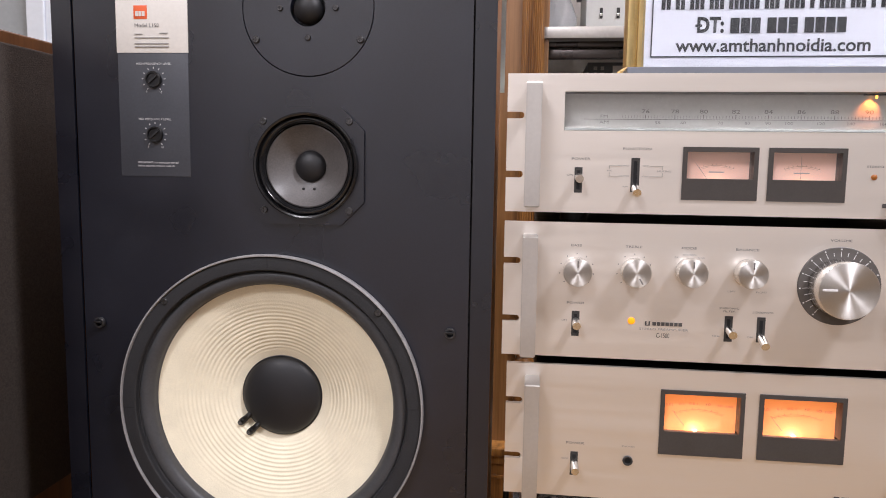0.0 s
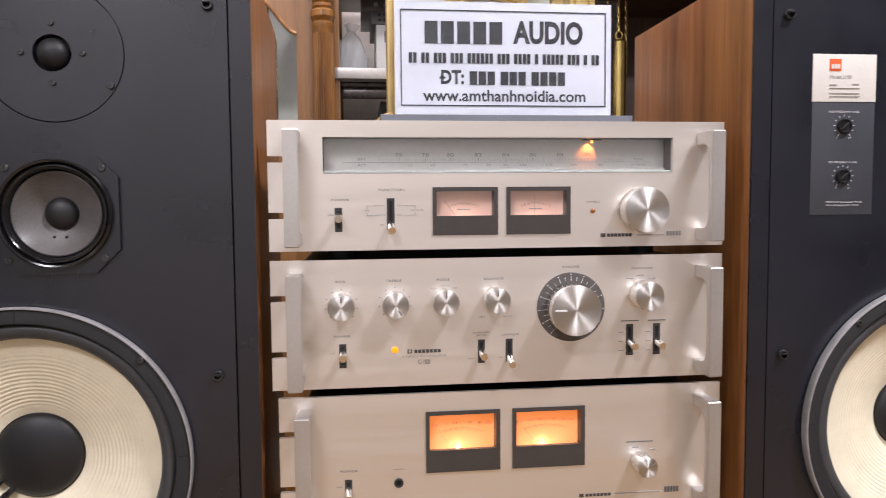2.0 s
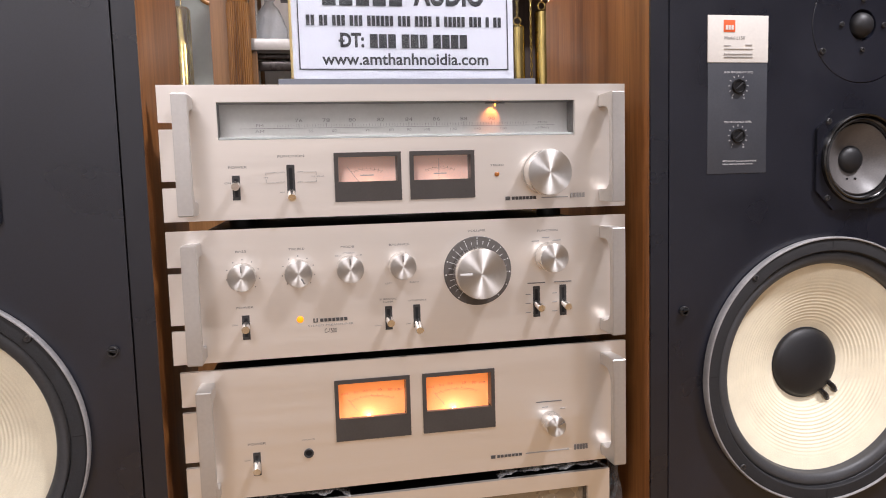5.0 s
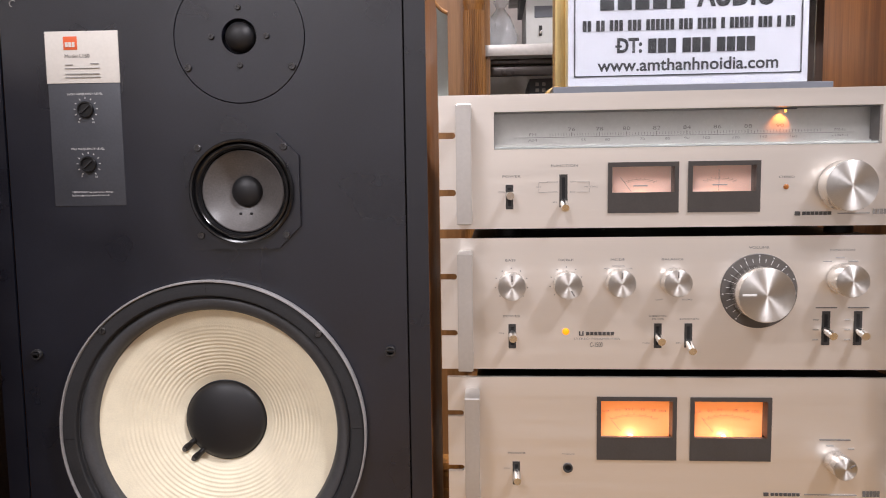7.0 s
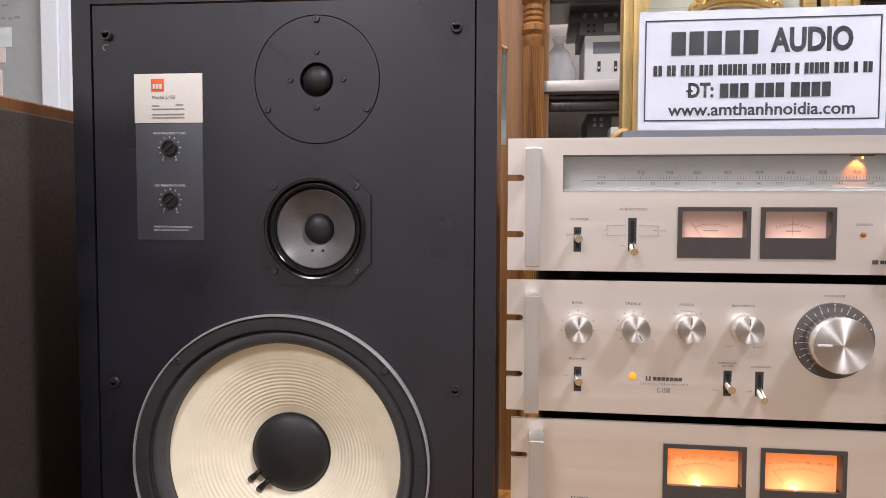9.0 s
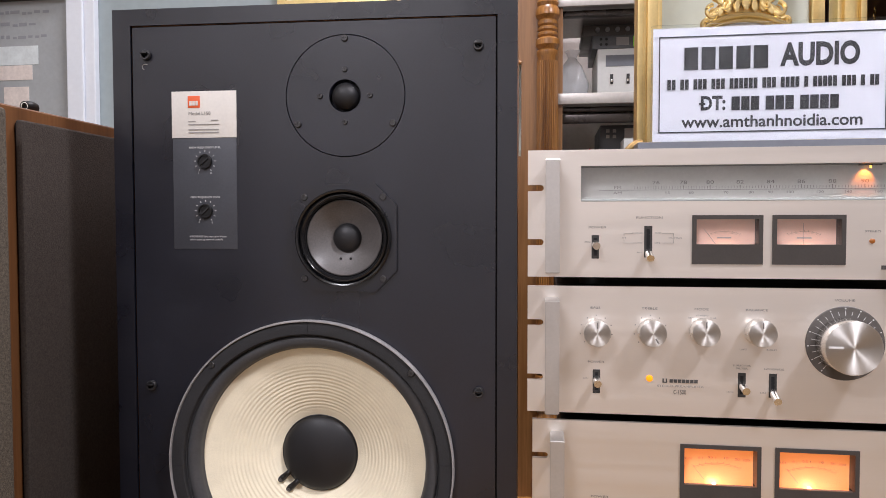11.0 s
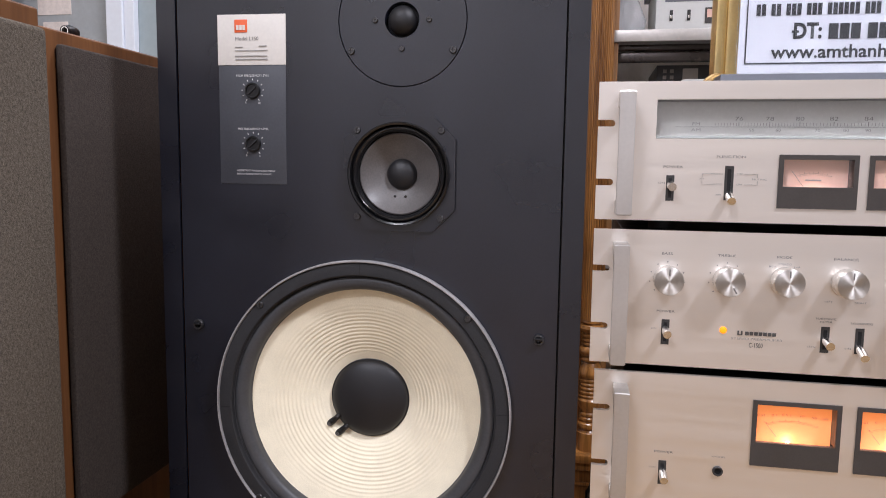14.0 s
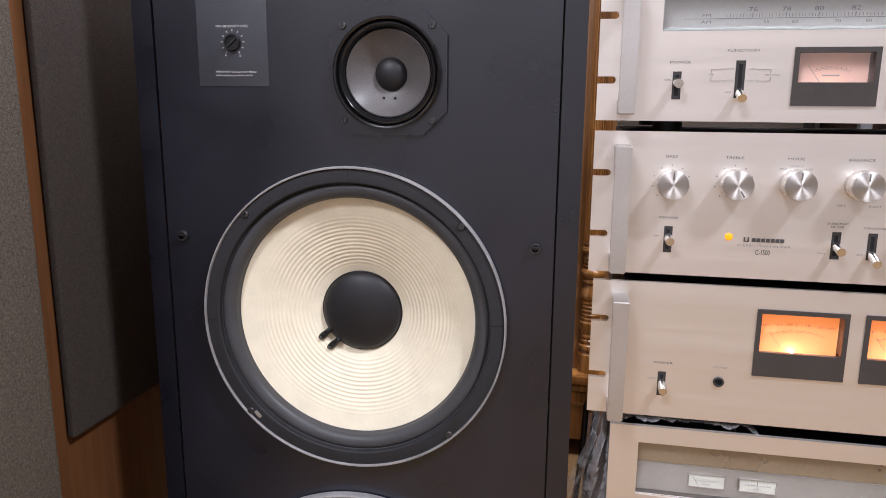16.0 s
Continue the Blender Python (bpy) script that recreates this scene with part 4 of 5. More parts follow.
bars([(0.402 + 0.0034 * k, 0.4046 + 0.0034 * k, 0.5020, 0.5080) for k in range(5)], LY, INK, ap)

# second tuner at the bottom
low, lp = unit_shell("lower_tuner", 0.335, 0.4755, (), [rect(0.038, 0.418, 0.4010, 0.4580)], "champagne silver tuner with a wide dark dial window", 0.0095, 0.4445, False, 0.014)
wn = part("dial_window", plate(rect(0.034, 0.422, 0.397, 0.462), [rect(0.0384, 0.4176, 0.4014, 0.4576)], RY, RY + 0.014), BEZEL, low, "recessed dial window frame", smooth=False)
BRONZE = material("bronze grey dial plate", (0.34, 0.275, 0.19), 0.3, 0.5, 0.08, 20, 200, 0.0)
part("dial_plate", box(0.0386, 0.4174, RY + 0.008, RY + 0.010, 0.4320, 0.4574), BRONZE, wn, "bronze grey scale plate", smooth=False)
part("lower_plate", box(0.0386, 0.4174, RY + 0.007, RY + 0.010, 0.4016, 0.4316), WARMGREY, wn, "grey meter plate", smooth=False)
bars([(0.040, 0.416, 0.4316, 0.4321)], RY + 0.0068, INKLIGHT, wn)
bars([(0.06 + 0.014 * k, 0.0604 + 0.014 * k, 0.440, 0.444) for k in range(24)], RY + 0.0078, INKLIGHT, wn)
PALELIT = plain("pale lit dial", (0.46, 0.46, 0.40), 0.6, 0.06)
for mx0, nx0, nx1 in ((0.0905, 0.0030, 0.0095), (0.1390, 0.0166, 0.0168)):
    sm = part("small_meter", box(mx0, mx0 + 0.034, RY + 0.0055, RY + 0.007, 0.4110, 0.4240), PALELIT, low, "small pale lit meter", smooth=False)
    bars([(mx0 + 0.005, mx0 + 0.029, 0.4180, 0.4184)] + [(mx0 + 0.005 + 0.003 * k, mx0 + 0.0053 + 0.003 * k, 0.4184, 0.4204) for k in range(9)] + [(mx0 + 0.013, mx0 + 0.021, 0.4140, 0.4146)], RY + 0.0053, INKLIGHT, sm)
    part("needle", tube([(mx0 + nx0, RY + 0.0050, 0.4225), (mx0 + nx1, RY + 0.0050, 0.4118)], 0.00025, 6), INK, sm, "thin dark needle")
    part("meter_frame", plate(rect(mx0 - 0.0008, mx0 + 0.0348, 0.4104, 0.4246), [rect(mx0, mx0 + 0.034, 0.4110, 0.4240)], RY + 0.0045, RY + 0.0069), WARMGREY, sm, smooth=False)
g2_ = part("window_glass", box(0.0385, 0.4175, FY + 0.0015, FY + 0.0023, 0.4015, 0.4575), GLASS, wn, "clear dial glass", smooth=False)
g2_.visible_shadow = False
single("equipment_bench", box(-0.01, 0.47, 0.74, 1.12, 0.0, 0.3230, 0.003), DARKWOOD, "low dark wooden bench under the stacked units", "bench")


# ---- sign and gilt clock on top of the stack ----
SX0, SX1, SY, SZ0, SZ1 = 0.1113, 0.3492, 0.785, 0.9189, 1.0384
TOP = 0.9045                        # top of the tuner's chassis
holder = thing("sign_holder", (0.232, SY + 0.01, TOP), "clear acrylic stand with a printed white shop sign", "sign")
ft = box(SX0 - 0.016, SX1 + 0.023, SY - 0.0065, SY + 0.030, TOP + 0.0032, TOP + 0.0134, 0.0006)
part("acrylic_foot", ft, GREYACRYL, holder, "grey acrylic foot strip", smooth=False)
part("acrylic_base", box(SX0 - 0.021, SX1 + 0.034, SY - 0.020, SY + 0.034, TOP, TOP + 0.0030, 0.0006), ACRYLBASE, holder, "pale acrylic base plate", smooth=False)
part("acrylic_sheet", box(SX0 - 0.002, SX1 + 0.006, SY - 0.0022, SY - 0.0012, SZ0 - 0.002, SZ1 + 0.003), ACRYLIC, holder, "clear acrylic front sheet", smooth=False).visible_shadow = False
sheet = part("sign_sheet", box(SX0, SX1, SY, SY + 0.001, SZ0, SZ1), PAPER, holder, "white printed paper sheet", smooth=False)
sw_, sh_ = SX1 - SX0, SZ1 - SZ0
yb_ = SY - 0.0003


def sxz(u, v):
    """A place on the sheet, from its lower left corner, in parts of its width and height."""
    return SX0 + u * sw_, SZ0 + v * sh_


bx0, bz0 = sxz(0.026, 0.075)
bx1, bz1 = sxz(0.975, 0.925)
w_ = 0.0011
bars([(bx0, bx1, bz0, bz0 + w_), (bx0, bx1, bz1 - w_, bz1), (bx0, bx0 + w_, bz0 + w_, bz1 - w_), (bx1 - w_, bx1, bz0 + w_, bz1 - w_)], yb_, BLACKINK, sheet, "border_line")


def word_bars(u0, u1, v0, v1, counts, gap, letter_gap):
    """Upright plain bars, one for each character of words that stay unlettered."""
    total = sum(counts) + gap * (len(counts) - 1)
    step = (u1 - u0) / total
    out, u = [], u0
    for c in counts:
        for k in range(c):
            x0, z0 = sxz(u + step * letter_gap, v0)
            x1, z1 = sxz(u + step * (1 - letter_gap), v1)
            out.append((x0, x1, z0, z1))
            u += step
        u += step * gap
    return out


bars(word_bars(0.128, 0.496, 0.628, 0.825, (5,), 0, 0.10), yb_, BLACKINK, sheet, "word_bar")
tx_, tz_ = sxz(0.545, 0.727)
lettering("AUDIO", 0.0318, tx_, yb_, tz_, BLACKINK, sheet, 0.75, "LEFT", "lettering", 0.042)
bars(word_bars(0.060, 0.945, 0.455, 0.545, (2, 2, 3, 3, 6, 3, 4, 1, 5, 3, 1, 2), 0.8, 0.12), yb_, BLACKINK, sheet, "address_bar")
tx_, tz_ = sxz(0.205, 0.325)
lettering("DT:", 0.0200, tx_, yb_, tz_, BLACKINK, sheet, 0.82, "LEFT", "lettering", 0.040)
bars([(tx_ - 0.0012, tx_ + 0.0052, tz_ - 0.0010, tz_ + 0.0012)], yb_, BLACKINK, sheet, "letter_stroke")
bars(word_bars(0.335, 0.785, 0.265, 0.385, (3, 3, 4), 0.5, 0.08), yb_, BLACKINK, sheet, "number_bar")
tx_, tz_ = sxz(0.505, 0.163)
lettering("www.amthanhnoidia.com", 0.0172, tx_, yb_, tz_, BLACKINK, sheet, 1.02, "CENTER", "lettering", 0.020)

clock = thing("gilt_clock", (0.23, 0.94, TOP), "gilt framed mantel clock with an ornate gold dial surround", "clock")
GX0, GX1, GY, GT = 0.108, 0.368, 0.895, 1.42
gz = TOP + 0.012
base_ = box(GX0 - 0.004, GX1 + 0.004, GY - 0.004, GY + 0.115, TOP + 0.008, TOP + 0.022, 0.003)
part("base", base_, GILT, clock, "gilt base plinth")
for px in (GX0, GX1 - 0.030):
    for q0, q1, d in ((0.0, 0.007, 0.000), (0.007, 0.012, 0.006), (0.012, 0.024, 0.002), (0.024, 0.030, 0.007)):
        if px > 0.2:
            q0, q1 = 0.030 - q1, 0.030 - q0
        part("post_moulding", box(px + q0, px + q1, GY + d, GY + 0.035, TOP + 0.022, GT, 0.0012), GILT, clock, "stepped gilt upright")
    part("rear_post", box(px + (0.014 if px < 0.2 else 0.0), px + (0.030 if px < 0.2 else 0.016), GY + 0.090, GY + 0.110, TOP + 0.022, GT, 0.002), GILT, clock, "gilt rear upright")
part("top_rail", box(GX0 - 0.006, GX1 + 0.006, GY - 0.004, GY + 0.115, GT, GT + 0.03, 0.004), GILT, clock, "gilt top rail")
part("back_panel", box(GX0 + 0.032, GX1 - 0.032, GY + 0.096, GY + 0.100, TOP + 0.022, GT), PALEGREEN, clock, "pale grey-green back panel", smooth=False)
for sgn, fx in ((-1, GX0 + 0.004), (1, GX1 - 0.004)):
    f_ = bmesh.new()
    tube([(0, 0, 0.024), (sgn * 0.006, -0.003, 0.0225), (sgn * 0.012, -0.006, 0.0190), (sgn * 0.017, -0.009, 0.0140), (sgn * 0.020, -0.010, 0.0070)], [0.0050, 0.0050, 0.0046, 0.0042, 0.0040], 14, f_)
    for q in (-1, 0, 1):
        tube([(sgn * 0.008, -0.009 + 0.0035 * q, 0.0195), (sgn * 0.016, -0.011 + 0.004 * q, 0.0150), (sgn * 0.022, -0.011 + 0.0045 * q, 0.0085), (sgn * 0.024, -0.011 + 0.0045 * q, 0.0020)], [0.0022, 0.0026, 0.0024, 0.0016], 8, f_)
    part("paw_foot", f_, AGEDGILT, clock, "flared dull gilt paw foot", (fx, GY - 0.010, TOP))
# dial with ornate surround
dcx, dcz, da, db = 0.2240, 1.0345, 0.062, 0.040
DY = 0.872
face_ = lathe([(1.0, 0.0), (1.0, 0.004), (0, 0.004)], 72)
for v in face_.verts:
    v.co.x, v.co.z = v.co.x * (da - 0.014), v.co.z * (db - 0.011)
dial_ = part("dial", face_, LABEL, clock, "pale oval clock dial", (dcx, DY, dcz))
ring_ = bmesh.new()
sweep = [(0.0, 0.001), (0.003, 0.010), (0.006, 0.009), (0.0075, 0.013), (0.0105, 0.014), (0.0135, 0.010), (0.0145, 0.0)]
loops = []
for k in range(96):
    c_, s_ = math.cos(math.tau * k / 96), math.sin(math.tau * k / 96)
    loops.append([ring_.verts.new(((da - 0.0145 + q) * c_, -h, (db - 0.0115 + q * 0.8) * s_)) for q, h in sweep])
for k in range(96):
    for q in range(len(sweep) - 1):
        ring_.faces.new((loops[k][q], loops[(k + 1) % 96][q], loops[(k + 1) % 96][q + 1], loops[k][q + 1]))
part("dial_ring", ring_, GILT, dial_, "moulded gilt oval ring", (dcx, DY, dcz))


def volute(cx, cz, r, a0, turn, thick, bm, lift=-0.010):
    """A scroll that winds in on itself."""
    pts = []
    for s in range(26):
        th = a0 + turn * s * 0.36
        rr = r * (1 - s / 29)
        pts.append((cx + rr * math.cos(th), lift - 0.0025 * math.sin(s * 0.22), cz + rr * math.sin(th)))
    tube(pts, [thick * (1 - s / 46) for s in range(26)], 8, bm)


def acanthus(cx, cz, ang, length, wide, bm, lift=-0.008):
    """A ribbed leaf that points along ang."""
    lf = bmesh.new()
    bmesh.ops.create_uvsphere(lf, u_segments=14, v_segments=8, radius=1.0)
    for v in lf.verts:
        x, y, z = v.co
        w_s = wide * (1 - 0.55 * max(x, -0.4)) * (1 + 0.16 * math.cos(x * 14))
        v.co = (x * length, y * 0.0035 - 0.0016 * abs(z) + 0.003 * x * x * -1, z * w_s)
    bmesh.ops.rotate(lf, cent=(0, 0, 0), matrix=Matrix.Rotation(-ang, 3, "Y"), verts=lf.verts)
    bmesh.ops.translate(lf, vec=(cx + length * 0.8 * math.cos(ang), lift, cz + length * 0.8 * math.sin(ang)), verts=lf.verts)
    merge(bm, lf)


orn_ = bmesh.new()
crest = [(-0.050, 0.030), (-0.054, 0.042), (-0.042, 0.055), (-0.034, 0.064), (-0.044, 0.078), (-0.036, 0.094), (-0.018, 0.104), (0, 0.112)]
outline = crest + [(-x, z) for x, z in crest[-2::-1]] + [(0.030, 0.040), (0, 0.044), (-0.030, 0.040)]
merge(orn_, plate(outline, [], -0.006, -0.001))
for sgn in (-1, 1):
    volute(sgn * 0.0560, 0.0305, 0.0080, -math.pi / 2, sgn, 0.0034, orn_)
    volute(sgn * 0.0470, 0.0475, 0.0110, math.pi / 2, -sgn, 0.0034, orn_)
    volute(sgn * 0.0300, 0.0560, 0.0085, math.pi / 2, sgn, 0.0030, orn_)
    volute(sgn * 0.0410, 0.0730, 0.0090, -math.pi / 2, sgn, 0.0030, orn_)
    volute(sgn * 0.0160, 0.0740, 0.0090, math.pi / 2, -sgn, 0.0030, orn_)
    volute(sgn * 0.0270, 0.0890, 0.0085, 0, sgn, 0.0028, orn_)
    tube([(sgn * x, -0.010, z) for x, z in ((0.060, 0.028), (0.055, 0.040), (0.043, 0.050), (0.031, 0.057), (0.022, 0.066), (0.016, 0.080), (0.010, 0.096))], 0.0026, 8, orn_)
    for x, z, ang, ln, wd_ in ((0.050, 0.036, 2.3, 0.010, 0.0042), (0.038, 0.043, 2.0, 0.010, 0.0042), (0.026, 0.047, 1.8, 0.010, 0.0044), (0.013, 0.048, 1.65, 0.011, 0.0046),
                               (0.034, 0.058, 0.9, 0.010, 0.0038), (0.020, 0.062, 1.2, 0.012, 0.0042), (0.036, 0.070, 0.5, 0.009, 0.0034), (0.008, 0.064, 1.5, 0.013, 0.0044), (0.020, 0.086, 1.0, 0.010, 0.0038)):
        acanthus(sgn * x, z, ang if sgn > 0 else math.pi - ang, ln, wd_, orn_, -0.0095)
acanthus(0, 0.050, math.pi / 2, 0.014, 0.0052, orn_, -0.012)
acanthus(0, 0.078, math.pi / 2, 0.016, 0.0056, orn_, -0.012)
for v in orn_.verts:
    v.co.x, v.co.z = v.co.x * 0.76, (v.co.z - 0.047) * 0.80 + 0.040
part("scroll_ornament", orn_, GILT, dial_, "dense gilt scrollwork round the dial", (dcx, DY, dcz))
part("dial_bracket", box(GX0 + 0.0305, GX1 - 0.0305, DY + 0.0005, GY + 0.020, dcz - 0.012, dcz - 0.002), GILT, clock, "gilt bar behind the dial")
part("crest_stay", box(dcx - 0.008, dcx + 0.008, DY + 0.0005, GY + 0.0958, dcz + 0.040, dcz + 0.056), GILT, clock, "")

# ---- brown cloth speakers at the side ----
BRWOOD = wood("brown speaker veneer", (0.092, 0.036, 0.013), (0.178, 0.075, 0.027), 0.45, "z", 0.8, 0.15)


def cloth_speaker(y0, y1, top, depth, gy0, gy1, gz0, gz1, proud, at, label, cloth):
    """A wooden speaker facing +x, with a padded cloth grille standing proud of it."""
    sp = thing("cloth_speaker", (0, 0, 0), label, "speaker", "brown cloth speakers")
    part("cabinet", box(-depth, 0, y0, y1, 0, top, 0.0045, None, 3), BRWOOD, sp, "brown veneered cabinet")
    bm = box(0.0025, proud, gy0, gy1, gz0, gz1, min(0.006, proud * 0.3), None, 4)
    part("grille", bm, cloth, sp, "brown woven cloth grille")
    # Near-black strip behind the grille, painted for the shade at its edge.
    part("grille_gap_shade", box(0.0006, 0.0025, gy0 + 0.003, gy1 - 0.003, gz0 + 0.003, gz1 - 0.003), GROOVE, sp)
    sp.matrix_basis = at
    return sp


cloth_speaker(0.660, 0.878, 0.9595, 0.30, 0.687, 0.874, 0.430, 0.9435, 0.011, pose(-0.5675, 0, 0), "brown wooden speaker with a woven grille, shade in its colour", GRILLE_SHADED)
cloth_speaker(0.10, 0.634, 0.9668, 0.30, 0.13, 0.612, 0.12, 0.9435, 0.026, pose(-0.537, 0, 0), "larger brown wooden speaker with a tan cloth grille", GRILLE)
plug = thing("cable_plug", (-0.592, 0.745, 0.9595), "small black cable plug lying on the wooden speaker", "plug")
pb = lathe([(0, -0.008), (0.0062, -0.008), (0.0070, -0.003), (0.0070, 0.003), (0.0056, 0.006), (0.0056, 0.009), (0.0046, 0.009), (0.0046, 0.004), (0, 0.004)], 24, "y")
part("plug_body", pb, BLACKMETAL, plug, "black hollow plug body", (-0.592, 0.745, 0.9666))
part("plug_ring", lathe([(0.0046, 0.0040), (0.0046, 0.0088), (0.0036, 0.0088), (0.0036, 0.0040)], 20), CHROME, plug, "bright inner ring", (-0.592, 0.745, 0.9666))
single("white_carton", box(-0.665, -0.605, 0.930, 0.985, 0.0, 0.966, 0.003), WHITEDEV, "tall narrow white carton standing behind the wooden speaker", "carton")

# ---- plastic film and cables at the stack ----
random.seed(5)


def film_sheet(x0, x1, y0, y1, z, height, label):
    """Crumpled clear film lying in the gap between two units."""
    bm = bmesh.new()
    nx, ny = 90, 34
    grid = []
    for i in range(nx + 1):
        row = []
        for j in range(ny + 1):
            x, y = x0 + (x1 - x0) * i / nx, y0 + (y1 - y0) * j / ny
            q = crease(x, y, 1.7)
            fade = min(1.0, i / 6, (nx - i) / 8)
            row.append(bm.verts.new((x, y + 0.002 * q, z + 0.0012 + height * fade * max(0.0, 0.45 + 0.55 * q))))
        grid.append(row)
    for i in range(nx):
        for j in range(ny):
            bm.faces.new((grid[i][j], grid[i + 1][j], grid[i + 1][j + 1], grid[i][j + 1]))
    ob = single("plastic_film", bm, WRAP, label, "plastic film", "crumpled plastic film")
    ob.visible_shadow = False


def film_curtain(x0, x1, y, z0, z1, label):
    """Crumpled clear film that hangs down, gathered into folds."""
    bm = bmesh.new()
    nx, nz = 60, 90
    grid = []
    for i in range(nx + 1):
        row = []
        for k in range(nz + 1):
            u, v = i / nx, k / nz
            z = z1 + (z0 - z1) * v
            sway = 0.012 * noise.noise(Vector((0.3, v * 3.0, 5.0)))
            width = 0.42 + 0.58 * min(1.0, max(0.0, (v - 0.25) / 0.3)) - 0.25 * max(0.0, v - 0.65)
            x = x1 + (u - 1.0) * (x1 - x0) * width + sway
            q = crease(x * 0.9, z * 0.55, 7.3)
            row.append(bm.verts.new((x + 0.004 * q, y + 0.011 * q + 0.008 * math.sin(u * 15 + v * 4), z + 0.003 * q)))
        grid.append(row)
    for i in range(nx):
        for k in range(nz):
            bm.faces.new((grid[i][k], grid[i + 1][k], grid[i + 1][k + 1], grid[i][k + 1]))
    ob = single("plastic_film", bm, WRAP, label, "plastic film", "crumpled plastic film")
    ob.visible_shadow = False


film_sheet(0.014, 0.150, 0.7535, 0.84, 0.4752, 0.0085, "crumpled clear plastic film lying on the lower tuner")
film_sheet(0.315, 0.443, 0.7525, 0.84, 0.4752, 0.0085, "crumpled clear plastic film folded over the lower tuner")
film_curtain(-0.040, 0.012, 0.800, 0.26, 0.492, "bunched clear plastic film hanging beside the lower tuner")
film_curtain(0.448, 0.472, 0.790, 0.36, 0.484, "bunched clear plastic film hanging off the lower tuner")
for k, (ax, ay) in enumerate(((-0.020, 0.84), (-0.004, 0.855))):
    pts = [(ax + 0.045, ay + 0.03, 0.482), (ax + 0.025, ay + 0.01, 0.480), (ax + 0.010, ay, 0.470)]
    pts += [(ax + 0.006 * math.cos(s * 0.5 + k), ay + 0.02 * s / 12, 0.455 - 0.034 * s) for s in range(13)]
    pts.append((ax, ay + 0.03, 0.004))
    single("cable", tube(pts, 0.0034, 10), CABLE, "thin black cable hanging behind the stack", "cable", "cables behind the stack")

# ---- tall clock behind the stack, with a turned column ----
fc = thing("longcase_clock", (-0.16, 1.80, 0), "golden oak longcase clock with turned columns and brass weights", "clock", "longcase clocks")
CX0, CX1, CY = -0.345, 0.0335, 1.640
for cx_ in (-0.0010, CX0 + 0.0345):
    prof = [(0.0, 0.196), (0.0255, 0.196), (0.0258, 0.238), (0.0215, 0.2425), (0.0200, 0.2455), (0.0252, 0.2490), (0.0262, 0.2535), (0.0248, 0.2590), (0.0195, 0.2630), (0.0222, 0.2670), (0.0222, 0.2715), (0.0190, 0.2745), (0.0215, 0.2775), (0.0215, 0.2815), (0.0185, 0.2850), (0.0225, 0.2930), (0.0256, 0.3040), (0.0262, 0.3120), (0.0236, 0.3165)]
    for k in range(5):
        zk = 0.3180 + 0.0092 * k
        prof += [(0.0222, zk), (0.0243, zk + 0.0023), (0.0243, zk + 0.0050), (0.0222, zk + 0.0073)]
    prof += [(0.0236, 0.3640), (0.0264, 0.3690), (0.0262, 0.3760), (0.0238, 0.3870), (0.0196, 0.3955), (0.0180, 0.3995), (0.0228, 0.4030), (0.0236, 0.4065), (0.0222, 0.4100), (0.0190, 0.4130), (0.0246, 0.4175), (0.0272, 0.4240), (0.0268, 0.4290), (0.0235, 0.4340), (0.0188, 0.4370),
             (0.0222, 0.4395), (0.0222, 0.4435), (0.0190, 0.4460), (0.0222, 0.4485), (0.0222, 0.4525), (0.0190, 0.4550), (0.0226, 0.4580), (0.0226, 0.4625), (0.0192, 0.4655), (0.0250, 0.4705), (0.0270, 0.4765), (0.0252, 0.4830), (0.0200, 0.4865), (0.0236, 0.4895), (0.0236, 0.4935), (0.0225, 0.4960), (0.0225, 1.205), (0.0245, 1.210), (0.0245, 1.219), (0.0195, 1.223), (0.0265, 1.232), (0.0265, 1.244), (0.019, 1.250),
            (0.0225, 1.254), (0.0225, 1.259), (0.019, 1.262), (0.0225, 1.266), (0.0225, 1.271), (0.019, 1.274), (0.0228, 1.278), (0.0228, 1.284), (0.0195, 1.289), (0.0268, 1.298), (0.0268, 1.310), (0.0225, 1.318), (0.0250, 1.326), (0.0225, 1.335), (0.021, 1.36), (0.0265, 1.44), (0.0255, 1.80), (0, 1.80)]
    col = part("column", lathe(prof, 40, "z"), OAK, fc, "turned golden oak column", (cx_, CY + 0.0005, 0))
    for k in range(14):
        a = math.pi + math.pi * (k + 0.5) / 14
        part("reed", tube([(cx_ + 0.0222 * math.cos(a), CY + 0.0222 * math.sin(a), 0.496), (cx_ + 0.0222 * math.cos(a), CY + 0.0222 * math.sin(a), 1.196)], 0.0019, 6), OAK, col)
# Unseen glass sides, added so that light reaches inside the case.
for sx_ in (CX0, CX1 - 0.012):
    part("added_side_glass", box(sx_ + 0.004, sx_ + 0.007, CY + 0.050, 2.005, 0.16, 1.80), GLASS, fc, "unseen side glass, added to let light in", smooth=False).visible_shadow = False
    for y0_, y1_ in ((CY + 0.028, CY + 0.050), (2.005, 2.03)):
        part("case_post", box(sx_, sx_ + 0.012, y0_, y1_, 0.15, 1.80), CLOCKWOOD, fc, "brown wooden case post", smooth=False)
# Pale colour stands in for the brightness behind the door glass.
part("back_board", box(CX0 + 0.013, CX1 - 0.013, 2.012, 2.03, 0.15, 1.80), PALEGREEN, fc, "clock back, pale to stand in for brightness", smooth=False)
plinth_ = part("plinth", box(CX0 - 0.02, CX1 + 0.02, CY - 0.035, 2.03, 0.040, 0.158, 0.004), OAK, fc, "golden oak plinth")
